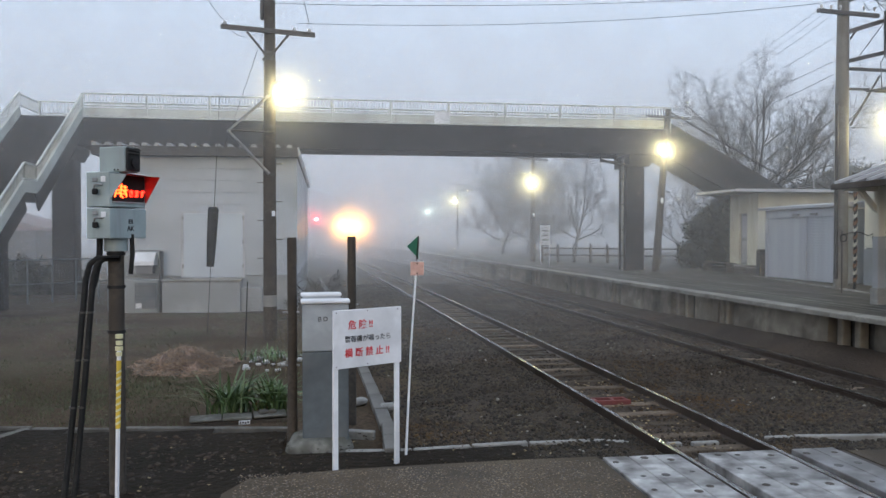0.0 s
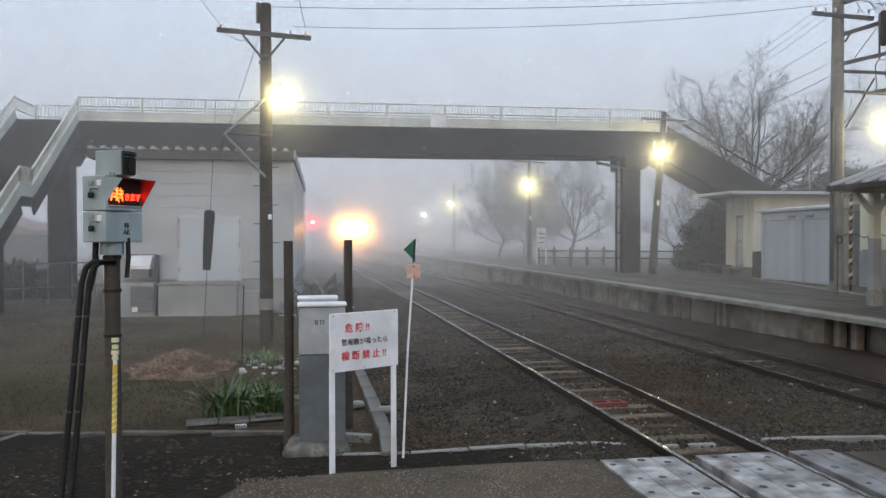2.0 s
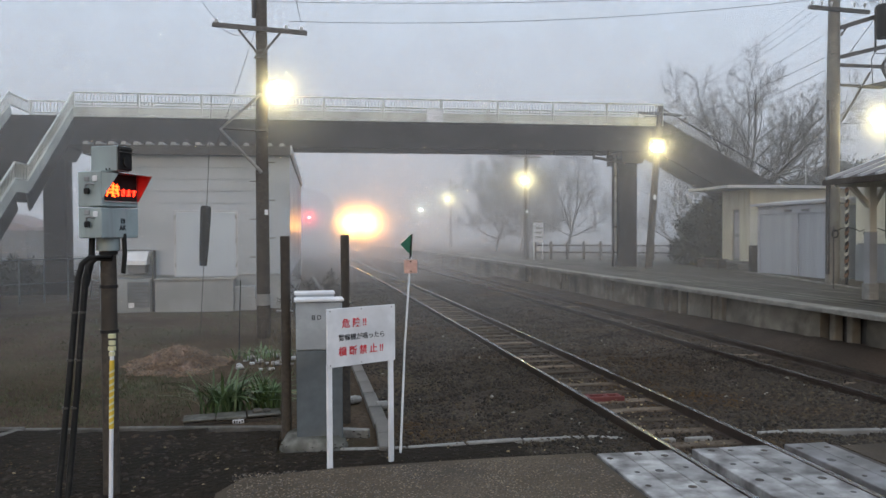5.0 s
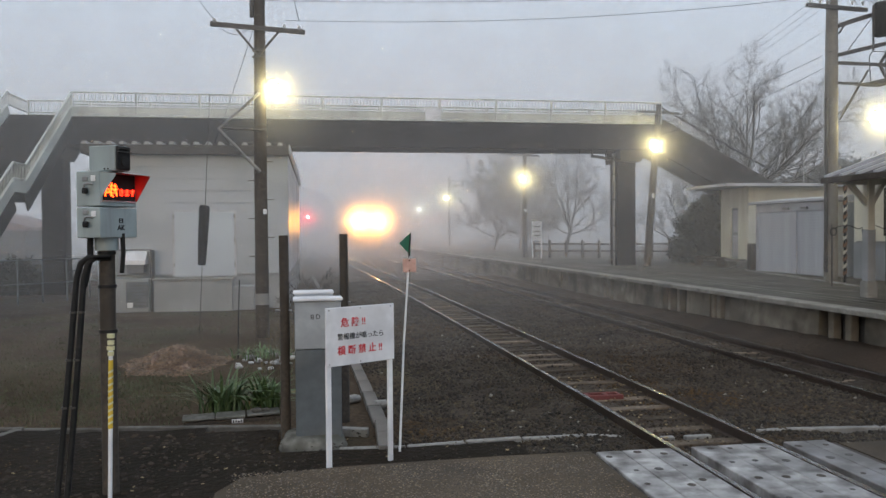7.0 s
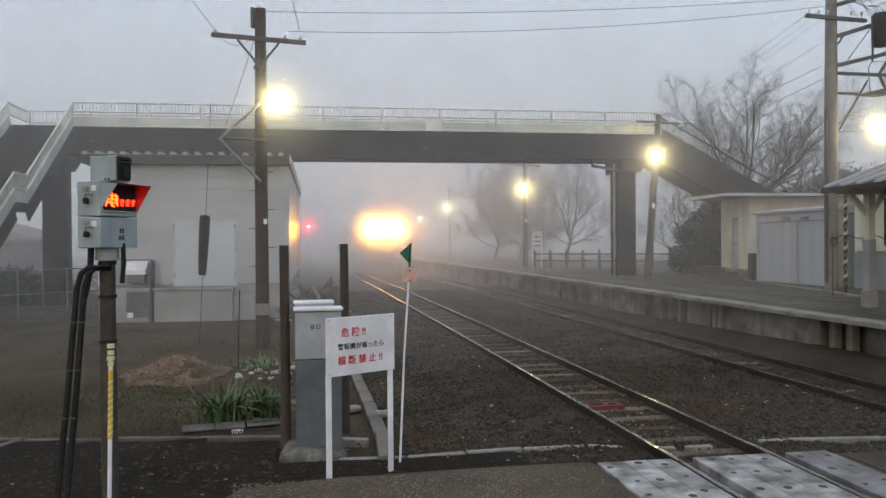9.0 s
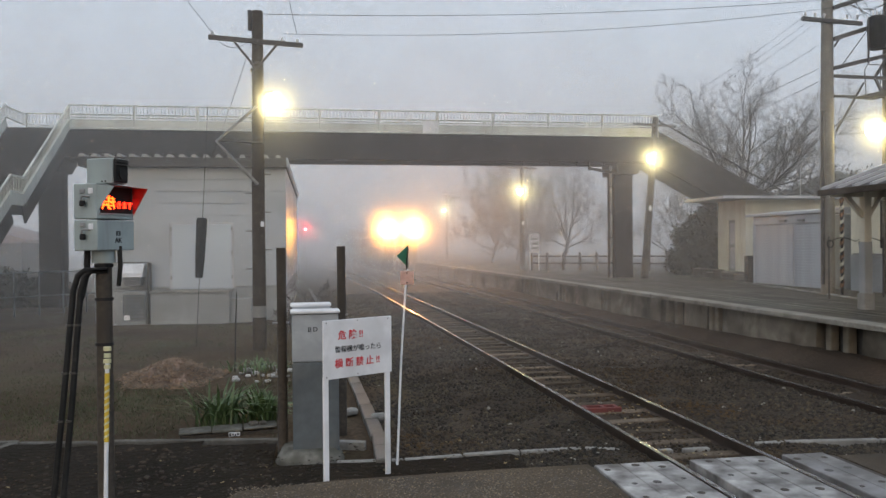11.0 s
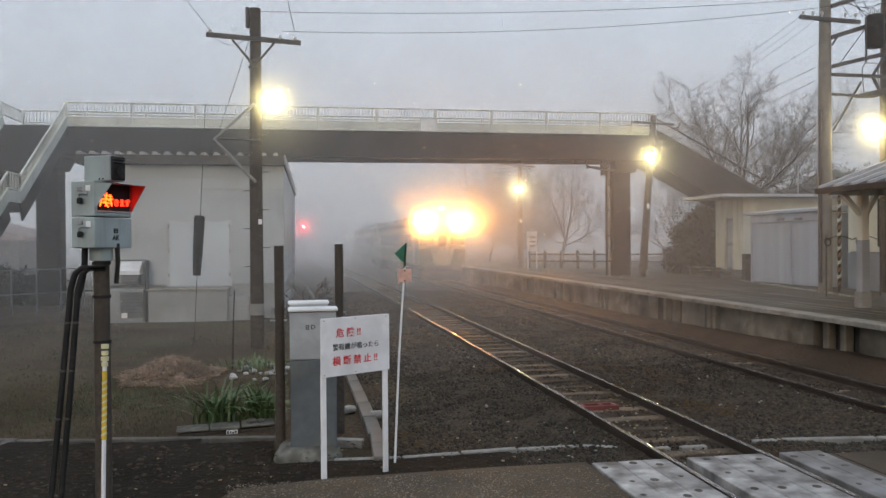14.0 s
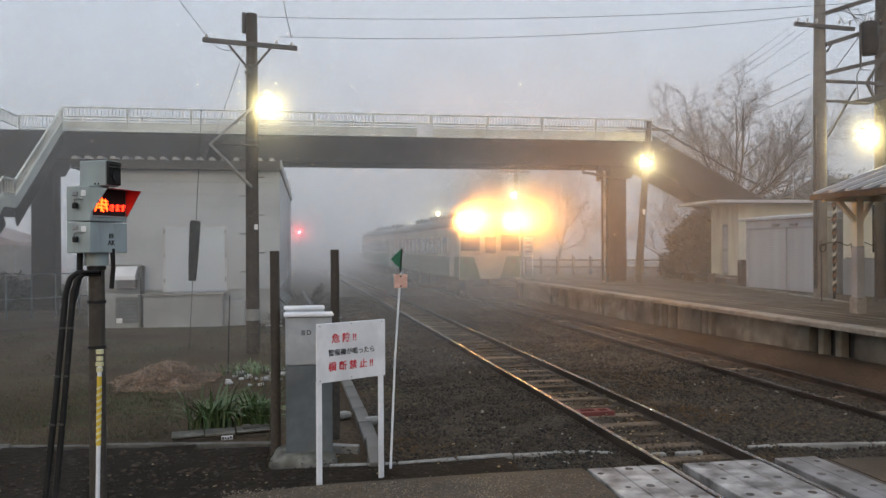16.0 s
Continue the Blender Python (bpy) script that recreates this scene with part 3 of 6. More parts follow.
    flight("stairs", (21.5, 0.92, 3.9), (27.3, 0.92, 0.85), (0, -1, 0), 1.84, 18, GIRDER, GIRDER, 1.05, 0.62)
    return t


footbridge()

# ---- buildings ----
def equipment_building():
    t = thing("equipment_building", (-6.6, 25.5, 0), "pale grey sided equipment building with a dark roof edge", "building")
    w, d, h = 5.72, 16.4, 4.82
    part("plinth", Shape().box(0.0, w, 0.0, d, -0.35, 1.12, 0.02), PLINTH, t, "pale concrete plinth")
    n = 10
    for i in range(n):
        z0, z1 = 1.12 + (h - 1.12) * i / n, 1.12 + (h - 1.12) * (i + 1) / n
        s = Shape().prism([(-0.045, z0), (-0.03, z1 - 0.02), (0.0, z1 - 0.02), (0.0, z1), (d, z1), (d, z0)], 0.0, w + 0.012, "x")
        part("siding_board", s, SIDING, t)
    for x in (1.35, 4.75):
        part("cover_strip", Shape().box(x, x + 0.03, -0.04, -0.02, 1.12, h), SIDING, t)
    s = Shape()
    s.prism([(-0.38, h - 0.01), (-0.38, h + 0.27), (d + 0.3, h + 0.33), (d + 0.3, h - 0.01)], -0.35, w + 0.05, "x")
    roof = part("roof", s, ROOFTIN, t, "dark ribbed metal roof")
    part("verge_trim", Shape().box(w + 0.05, w + 0.09, -0.36, d + 0.3, h + 0.02, h + 0.3, 0.01), SHUTTER, roof, "pale metal verge trim")
    rib = Shape().prism([(0, 0), (0.05, 0.09), (0.14, 0.09), (0.19, 0)], 0.0, d + 0.7, "y").mesh("roof_rib")
    # paler than the roof: the light on the rib ends is in the colour
    rib.materials.append(STEEL)
    for i in range(17):
        part("roof_rib", rib, None, roof, m=Matrix.Translation((-0.34 + i * 0.36, -0.42, h + 0.275)))
    door = part("door", Shape().box(2.26, 4.05, -0.06, -0.03, 1.06, 3.05, 0.01), DOORPAINT, t, "white double door")
    part("door_gap", Shape().box(3.15, 3.16, -0.063, -0.058, 1.08, 3.03), SHUTTER, door)
    for z in (1.35, 2.1, 2.85):
        for x in (2.22, 4.04):
            part("hinge", Shape().box(x, x + 0.05, -0.08, -0.055, z, z + 0.12, 0.005), STEEL, door)
    part("door_frame", Shape().box(2.19, 4.12, -0.05, -0.02, 1.04, 3.11, 0.01), SHUTTER, t)
    porch = part("porch", Shape().box(1.75, 4.04, -0.75, -0.002, -0.35, 0.96, 0.015), PLINTH, t, "pale concrete porch before the door")
    part("porch_slab", Shape().box(1.71, 4.08, -0.79, -0.002, 0.964, 1.035, 0.012), PALEKERB, porch, "worn porch slab")
    part("porch_step", Shape().box(4.045, 4.67, -0.6, -0.002, -0.35, 0.76, 0.015), PLINTH, porch)
    part("porch_step", Shape().box(4.675, 5.05, -0.6, -0.002, -0.35, 0.4, 0.015), PLINTH, porch)
    panel = part("vent_panel", Shape().box(0.5, 1.68, -0.07, -0.03, 1.13, 1.86, 0.01), PLINTH, t, "grey vent panel")
    part("panel_edge", Shape().box(1.62, 1.66, -0.5, -0.07, -0.2, 1.88, 0.005), DARKSTEEL, panel, "thin dark upright")
    part("panel_edge", Shape().box(0.5, 1.66, -0.5, -0.46, 1.885, 1.915, 0.005), DARKSTEEL, panel)
    hood = part("ventilator", Shape().prism([(-0.6, 1.46), (-0.6, 1.58), (-0.2, 1.85), (-0.07, 1.85), (-0.07, 1.46)], 0.88, 1.49, "x"), WHITE, t, "white ventilation hood")
    part("vent_mouth", Shape().box(0.94, 1.43, -0.5, -0.1, 1.2, 1.455, 0.01), GREYWALL_DARK, hood, "dark vent mouth")
    unit = part("outdoor_unit", Shape().box(0.6, 1.6, -0.6, -0.08, -0.2, 1.04, 0.02), PLINTH, t, "pale outdoor unit with a dark grille")
    part("grille", Shape().box(0.94, 1.57, -0.615, -0.6, 0.16, 0.94, 0.02), CABLOW, unit, "dark grille")
    for k in range(7):
        part("grille_bar", Shape().box(0.96, 1.55, -0.622, -0.613, 0.22 + k * 0.1, 0.235 + k * 0.1), DARKSTEEL, unit)
    part("mark", Shape().box(0.96, 1.13, -0.63, -0.614, 0.17, 0.32, 0.004), WHITE, unit, "pale label")
    return t


equipment_building()


# ---- fog ----
def fog_sheets(ys, reach, height, density, label, ahead=0.5):
    """Thin sheets of fog across the line, one behind the other."""
    s = Shape()
    for y in ys:
        s.add([(-reach, y, -0.4), (reach, y, -0.4), (reach, y + 4, height), (-reach, y + 4, height)], [(0, 1, 2, 3)])
    whole("fog", s, fog_material("fog", density, ground_fade=True, forward=ahead * density), label, "fog", kind="stuff")


fog_sheets([15 + 4.5 * i for i in range(4)], 160, 70, 0.044, "thin grey fog over the near tracks")
fog_sheets([34.5 + 4.5 * i for i in range(9)], 160, 70, 0.08, "grey fog hanging over the railway")
fog_sheets([76 + 6.5 * i for i in range(4)], 300, 110, 0.14, "dense grey fog in the distance", 0.13)
fog_sheets([102 + 6.5 * i for i in range(4)] + [135, 160], 300, 110, 0.2, "dense grey fog at the end of the line", 0.06)

# ---- more materials ----
YELLOW = mat("yellow_paint", (0.6, 0.4, 0.03), (0.7, 0.5, 0.06), 0.5, fine=20, bump=0.05)
PALEYELLOW = mat("pale_yellow_cap", (0.62, 0.58, 0.33), (0.72, 0.68, 0.42), 0.5, fine=20, bump=0.05)
GREENFLAG = mat("green_cloth", (0.02, 0.12, 0.07), (0.03, 0.16, 0.09), 0.85, fine=50, bump=0.2)
ORANGE = mat("faded_orange_plate", (0.55, 0.3, 0.24), (0.68, 0.47, 0.4), 0.6, fine=15, coarse=8, bump=0.05)
REDPAINT = mat("red_lettering", (0.55, 0.02, 0.03), (0.65, 0.04, 0.05), 0.5, bump=0)
BLACKPAINT = mat("black_lettering", (0.02, 0.02, 0.022), (0.035, 0.035, 0.038), 0.5, bump=0)
CREAMWALL = mat("cream_wall", (0.6, 0.57, 0.47), (0.7, 0.67, 0.56), 0.8, fine=15, coarse=0.8, bump=0.15, stain=(0.38, 0.34, 0.27), stain_amount=0.4, streak=True)
HEDGE = mat("dark_evergreen", (0.008, 0.012, 0.008), (0.02, 0.028, 0.016), 0.8, fine=30, coarse=3, bump=0.1)
LEAF = mat("strap_leaf_green", (0.036, 0.078, 0.024), (0.135, 0.2, 0.078), 0.5, fine=20, coarse=6, bump=0.05, piece=0.3)
DRYLEAF = mat("dry_leaf", (0.2, 0.15, 0.08), (0.32, 0.25, 0.14), 0.8, fine=20, bump=0.05)
STRAW = mat("heaped_straw", (0.1, 0.06, 0.04), (0.3, 0.2, 0.145), 0.95, fine=14, coarse=5, bump=0.9, depth=0.05)
LOOSESTRAW = mat("loose_straw", (0.15, 0.104, 0.072), (0.32, 0.23, 0.165), 0.95, fine=10, bump=0, island=0.3)
RUST = mat("rust_red_paint", (0.1, 0.022, 0.019), (0.17, 0.04, 0.034), 0.7, fine=15, bump=0.2)
MAROON = mat("maroon_roof", (0.12, 0.06, 0.055), (0.17, 0.09, 0.08), 0.7, fine=5, bump=0.1)
REDGLOW = glow("lit_red_letters", (1.0, 0.014, 0.005), 15)
HOTGLOW = glow("brightest_lit_letter", (1.0, 0.035, 0.005), 18)
REDLAMP = glow("red_signal_lens", (1.0, 0.06, 0.07), 380)
LAMPGLOW = glow("lit_lamp", (1.0, 0.86, 0.38), 140)
LAMPWHITE = glow("lit_white_lamp", (0.85, 1.0, 0.9), 170)
LAMPFAR = glow("lit_far_lamp", (1.0, 0.93, 0.5), 150)
# hood red strengthened to carry the glow of the lit letters
REDHOOD = mat("red_lit_hood", (0.24, 0.026, 0.022), (0.34, 0.04, 0.034), 0.6, fine=15, bump=0.05)
MIST = {}


def mist(at, radius, density):
    """A thin rounded patch of fog close to a light, across the line of sight."""
    key = (radius, density)
    if key not in MIST:
        s = Shape()
        n = 40
        s.v = [(0, 0, 0)] + [(radius * math.cos(2 * math.pi * i / n), 0, radius * math.sin(2 * math.pi * i / n)) for i in range(n)]
        s.f = [(0, i + 1, (i + 1) % n + 1) for i in range(n)]
        s.s = [False] * n
        me = s.mesh("mist")
        me.materials.append(fog_material("lamp_mist", density, puff=radius))
        MIST[key] = me
    return MIST[key], Matrix.Translation(at)


def text(name, body, size, material, parent, m, depth=0.002, label="", bold=0.01):
    c = bpy.data.curves.new(name, "FONT")
    c.body, c.size, c.extrude, c.offset = body, size, depth, size * bold
    c.align_x, c.align_y = "CENTER", "CENTER"
    ob = new(name + "_curve", c)
    bpy.context.view_layer.update()
    me = bpy.data.meshes.new_from_object(ob.evaluated_get(bpy.context.evaluated_depsgraph_get()))
    bpy.data.objects.remove(ob)
    me.materials.clear()
    me.materials.append(material)
    t = new(name, me)
    t.parent, t.matrix_basis = parent, m
    return tagged(t, label)


def facing(at, to):
    """Upright pose at a point whose -y side looks towards another."""
    d = Vector(to) - Vector(at)
    return Matrix.Translation(at) @ Matrix.Rotation(math.atan2(d.x, -d.y), 4, "Z")


# ---- level crossing ----
def crossing_panels():
    brng = random.Random(31)
    for x0, x1, n, label in ((2.95, 3.81, 3, "frosted pale crossing board outside the rail"), (4.045, 4.945, 3, "frosted pale crossing board between the rails"), (5.15, 5.66, 2, "weathered crossing board outside the rail")):
        t = thing("crossing_panel", (x0, 3.0, 0), label, "crossing board", "crossing boards between the rails", "structure")
        w = (x1 - x0) / n
        for i in range(n):
            for j in range(2):
                s = Shape().box(i * w + 0.003, (i + 1) * w - 0.003, j * 2.57 + 0.004, (j + 1) * 2.57 - 0.004, -0.12, 0.0, 0.008)
                part("plank", s, PANELM if x0 < 5 else OLDPANEL, t)
        for i in range(n):
            for k in range(9):
                c = Vector((i * w + w * 0.5 + brng.uniform(-0.07, 0.07), 5.0 - k * 0.5 + brng.uniform(-0.09, 0.05), 0))
                s = Shape().tube([c + Vector((0, 0, -0.01)), c + Vector((0, 0, 0.003))], brng.uniform(0.026, 0.05), 9)
                part("bolt", s, DARKSTEEL if k % 2 else WOODPOLE, t)
    t = thing("timber_edge", (2.82, 3.0, 0), "dark timber along the crossing boards", "timber", kind="structure")
    part("timber", Shape().box(0, 0.12, 0, 5.12, -0.15, -0.012, 0.01), WOODPOLE, t)
    t = thing("timber_edge", (5.665, 3.0, 0), "dark timber along the crossing boards", "timber", kind="structure")
    part("timber", Shape().box(0, 0.08, 0, 5.05, -0.15, -0.012, 0.01), WOODPOLE, t)


crossing_panels()


def kerb_line(pts, w, h, z, material, label, gap=0.9, seed=1):
    """Concrete kerb pieces along a broken line."""
    t = thing("kerb", (0, 0, 0), label, "kerb", kind="structure")
    r = random.Random(seed)
    for a, b in zip(pts, pts[1:]):
        a, b = Vector((*a, 0)), Vector((*b, 0))
        n = max(int((b - a).length / gap), 1)
        for i in range(n):
            p, q = a.lerp(b, i / n), a.lerp(b, (i + 1) / n)
            d = (q - p).normalized()
            m = Matrix.Translation(p + d * 0.01 + Vector((0, 0, z + r.uniform(-0.012, 0.01)))) @ Matrix.Rotation(math.atan2(d.y, d.x) + r.uniform(-0.012, 0.012), 4, "Z")
            part("kerb_stone", Shape().box(0, (q - p).length - 0.02, -w / 2, w / 2, -h, 0, 0.012), material, t, m=m)
    return t


WETLID = mat("damp_trough_lid", (0.11, 0.105, 0.095), (0.17, 0.16, 0.145), 0.6, fine=20, coarse=2, bump=0.3, stain=(0.06, 0.055, 0.05), stain_amount=0.6, spec=0.2)
ROUGHFOOT = mat("mossy_concrete", (0.085, 0.083, 0.07), (0.21, 0.205, 0.185), 0.9, fine=9, coarse=3, bump=0.6, depth=0.02, stain=(0.05, 0.055, 0.035), stain_amount=0.8, spec=0.12)
kerb_line([(-9, 11.7), (-3.78, 10.92), (-2.59, 10.72), (-0.45, 10.4)], 0.09, 0.3, -0.105, DARKKERB, "grey concrete kerb along the garden", 1.2)
kerb_line([(-3.8, 10.85), (-4.15, 10.1), (-5.7, 8.0)], 0.13, 0.3, -0.085, DARKKERB, "grey concrete kerb along the garden", 1.2)
kerb_line([(0.22, 9.12), (1.0, 9.06), (2.4, 9.18), (3.2, 9.17), (3.62, 9.02)], 0.085, 0.3, -0.075, PALEKERB, "chipped concrete kerb at the end of the ballast", 0.62, 3)
kerb_line([(4.05, 8.96), (4.25, 8.96)], 0.08, 0.2, -0.095, PALEKERB, "short concrete kerb between the rails", 0.3, 3)
kerb_line([(4.36, 8.95), (4.72, 8.95)], 0.08, 0.2, -0.095, PALEKERB, "short concrete kerb between the rails", 0.4, 3)
kerb_line([(5.3, 8.95), (5.7, 8.95), (6.9, 8.8), (7.6, 8.75)], 0.085, 0.3, -0.075, PALEKERB, "chipped concrete kerb at the end of the ballast", 0.9, 5)
kerb_line([(0.76, 8.98), (0.81, 10.3)], 0.18, 0.3, -0.05, WETLID, "pale concrete trough lid beside the ballast", 0.66, 6)
kerb_line([(0.80, 10.3), (0.72, 14.3), (0.3, 30), (-0.3, 46)], 0.19, 0.3, -0.09, WETLID, "pale concrete trough lid beside the ballast", 1.0, 7)
kerb_line([(0.62, 9.9), (-0.2, 10.2)], 0.1, 0.3, -0.06, PALEKERB, "grey concrete kerb behind the cabinet", 0.5, 8)

kerb_line([(15.72, 27.2), (14.02, 18.6)], 0.14, 0.2, PLATFORM_TOP + 0.035, PALEKERB, "pale concrete kerb before the shed", 0.9, 9)
whole("ballast_stones", stones(56000, 8.3, 40, 0.9, 9.6, 0.025, 5), STONE, "loose grey-brown ballast stones", "ballast", kind="stuff")
whole("pale_ballast_stones", stones(170, 8.3, 24, 0.9, 9.9, 0.026, 9), EDGE, "pale chips among the ballast", "ballast", kind="stuff")

# damp dirt in front of the garden
s = Shape()
for j in range(25):
    for i in range(51):
        x, y = -9 + i * 0.23, 4.4 + j * 0.275
        edge = 1.0 if 0 < i < 50 and 0 < j < 24 else 0.0
        z = -0.095 + edge * (0.03 * noise.noise((x * 1.3, y * 1.3, 9)) + 0.018 * noise.noise((x * 6, y * 6, 2))) - (1 - edge) * 0.1
        s.v.append((x, y, min(z, -0.012)))
for j in range(24):
    for i in range(50):
        x, y = -9 + i * 0.23, 4.4 + j * 0.275
        if y < min(10.0 - 0.155 * (x + 0.5) if x < -0.5 else 9.0, 10.7):
            s.f.append((j * 51 + i, j * 51 + i + 1, (j + 1) * 51 + i + 1, (j + 1) * 51 + i))
            s.s.append(True)
whole("dirt_verge", s, SOIL, "dark damp dirt verge beside the road", "verge", kind="structure")


GRIT = mat("asphalt_grit", (0.12, 0.1, 0.08), (0.22, 0.19, 0.155), 0.9, fine=20, bump=0, island=0.6, spec=0.15)


def litter(count, box, size, seed, z, bevel=0.22):
    """Small scraps and pebbles lying about."""
    r = random.Random(seed)
    s = Shape()
    for _ in range(count):
        x, y = r.uniform(box[0], box[1]), r.uniform(box[2], box[3])
        q = size * r.uniform(0.4, 1.3)
        a = r.uniform(0, 6.28)
        m = Matrix.Translation((x, y, z + q * 0.15)) @ Matrix.Rotation(a, 4, "Z") @ Matrix.Rotation(r.uniform(-0.4, 0.4), 4, "X")
        s.box(-q, q, -q * r.uniform(0.4, 0.9), q * r.uniform(0.4, 0.9), -q * 0.3, q * 0.3, q * bevel, m)
    return s


whole("pebbles", litter(1500, (-4.5, 2.8, 7.6, 9.9), 0.014, 2, -0.085), STONE, "small pebbles and crumbs on the dirt", "pebbles", kind="stuff")
whole("earth_clods", litter(420, (-4.4, -0.5, 7.4, 10.2), 0.034, 33, -0.1), BALLAST, "dark lumps of earth on the damp dirt", "earth", kind="stuff")
whole("fallen_leaves", litter(90, (-4.5, 2.8, 6.0, 9.9), 0.016, 3, -0.078), DRYLEAF, "fallen brown leaves on the dirt", "leaves", kind="stuff")
whole("fallen_leaves", litter(90, (3.95, 5.0, 8.6, 13), 0.018, 4, -0.1), DRYLEAF, "brown leaves between the rails", "leaves", kind="stuff")

whole("road_grit", litter(9000, (-0.85, 2.85, 6.2, 8.05), 0.0075, 12, 0.0, 0), GRIT, "fine pale grit on the asphalt", "grit", kind="stuff")
# red bar between the rails
t = thing("rail_brace", along(4.43, 11.2, -0.1), "red painted steel brace between the rails", "rail brace")
for x0, x1, y0, y1 in ((-0.45, 0.12, -0.05, 0.0), (-0.43, 0.1, 0.16, 0.2), (-0.45, -0.38, 0.003, 0.157), (-0.16, -0.1, 0.003, 0.157), (0.05, 0.1, 0.003, 0.157)):
    part("bar", Shape().box(x0, x1, y0, y1, -0.03, 0.045, 0.008), RUST, t)

# ---- warning box ----
def warning_box():
    base = (-1.9, 7.95, -0.1)
    t = thing("train_warning_box", facing(base, (5.18, 4.2, 0)), "grey-green train warning box with lit red letters", "warning box")
    pole = part("pole", Shape().tube([(0, 0.1, -0.15), (0, 0.1, 2.46)], [0.078, 0.072], 14), WOODPOLE, t, "dark weathered pole")
    for z in (1.55, 1.98, 2.3):
        part("band", Shape().tube([(0, 0.1, z), (0, 0.1, z + 0.03)], 0.086, 14), BLACKIRON, pole)
    part("collar", Shape().tube([(0, 0.1, 2.34), (0, 0.1, 2.46)], 0.11, 14), GREYBOX, pole)
    low = part("lower_box", Shape().box(-0.25, 0.25, -0.05, 0.22, 2.46, 2.745, 0.008), GREYBOX, t, "grey-green box with a padlock")
    up = part("upper_box", Shape().box(-0.25, 0.245, -0.05, 0.22, 2.755, 3.082, 0.008), GREYBOX, t, "grey-green box with a red display")
    top = part("top_box", Shape().box(-0.1, 0.09, -0.1, 0.205, 3.09, 3.33, 0.008), GREYBOX, t, "grey box on top")
    sp = part("speaker", Shape().box(-0.095, 0.085, -0.125, -0.1, 3.1, 3.325, 0.01), BLACKIRON, top, "dark louvred speaker")
    part("horn", Shape().tube([(0.0, -0.11, 3.18), (0.0, -0.145, 3.18)], [0.045, 0.055], 14), BLACKIRON, sp)
    for z in (3.265, 3.295):
        part("louvre", Shape().box(-0.09, 0.08, -0.145, -0.12, z, z + 0.008), DARKSTEEL, sp)
    for x in (-0.105,):
        for y in (-0.02, 0.02):
            part("screw", Shape().tube([(x, y, 3.11), (x + 0.006, y, 3.11)], 0.009, 8), BLACKIRON, top)
    for b, z in ((low, 2.62), (up, 2.93)):
        part("lock_plate", Shape().box(-0.262, -0.249, 0.08, 0.14, z + 0.06, z + 0.1, 0.004), STEEL, b)
        part("padlock", Shape().box(-0.3, -0.262, 0.06, 0.115, z - 0.06, z - 0.005, 0.01), BLACKIRON, b, "black padlock")
        part("hasp", Shape().tube([(-0.28, 0.1, z - 0.01), (-0.28, 0.095, z + 0.03), (-0.28, 0.06, z + 0.035), (-0.262, 0.02, z + 0.03)], 0.009, 6), STEEL, b)
    win = part("display", Shape().box(-0.21, 0.215, -0.056, -0.049, 2.81, 3.06), BLACKIRON, up, "dark display window")
    part("display_rim", Shape().box(-0.22, 0.225, -0.064, -0.049, 2.795, 2.809, 0.003), GREYBOX, win)
    text("letters", "きます", 0.075, REDGLOW, win, pose(0.1, -0.062, 2.885, 90, 0, 0), label="lit red letters")
    s = Shape()
    for x0, z0, x1, z1 in ((-0.16, 2.955, -0.03, 2.945), (-0.18, 2.915, -0.02, 2.92), (-0.17, 2.885, -0.03, 2.88), (-0.10, 2.975, -0.115, 2.85), (-0.145, 2.965, -0.19, 2.85), (-0.06, 2.965, -0.035, 2.855), (-0.14, 2.9, -0.08, 2.845), (-0.12, 2.94, -0.06, 2.9)):
        s.beam((x0, -0.06, z0), (x1, -0.06, z1), 0.006, 0.011)
    part("letters", s, HOTGLOW, win, "bright orange letter")
    hood = Shape()
    for dz in (0.0, 0.006):
        hood.add([(-0.235, -0.05, 3.066 + dz), (0.225, -0.05, 3.066 + dz), (0.215, -0.24, 3.05 + dz), (-0.235, -0.24, 3.05 + dz)], [(0, 1, 2, 3)])
    for x in (0.225, 0.231):
        hood.add([(x, -0.05, 3.068), (x, -0.05, 2.785), (x - 0.01, -0.24, 3.052)], [(0, 1, 2)])
    part("hood", hood, REDHOOD, up, "sun hood with the red letter glow in its colour")
    cheek = Shape()
    for x in (-0.235, -0.241):
        cheek.add([(x, -0.05, 3.068), (x, -0.05, 2.82), (x, -0.24, 3.052)], [(0, 1, 2)])
    part("hood_side", cheek, GREYBOX, up, "grey side of the sun hood")
    mark = Shape()
    for z in (0, 0.02, 0.036):
        mark.box(0.0, 0.05, -0.056, -0.049, 2.6 + z, 2.607 + z)
    mark.box(0.0, 0.01, -0.056, -0.049, 2.6, 2.643).box(0.04, 0.05, -0.056, -0.049, 2.6, 2.643)
    part("mark", mark, BLACKPAINT, low, "small black mark")
    text("letters", "AK", 0.07, BLACKPAINT, low, pose(0.025, -0.053, 2.553, 90, 0, 0), label="black letters")
    for b, z in ((low, 2.69), (up, 3.02)):
        part("seal", Shape().box(-0.258, -0.249, -0.01, 0.045, z - 0.035, z + 0.02, 0.004), WHITE, b, "pale seal plate")
    return t


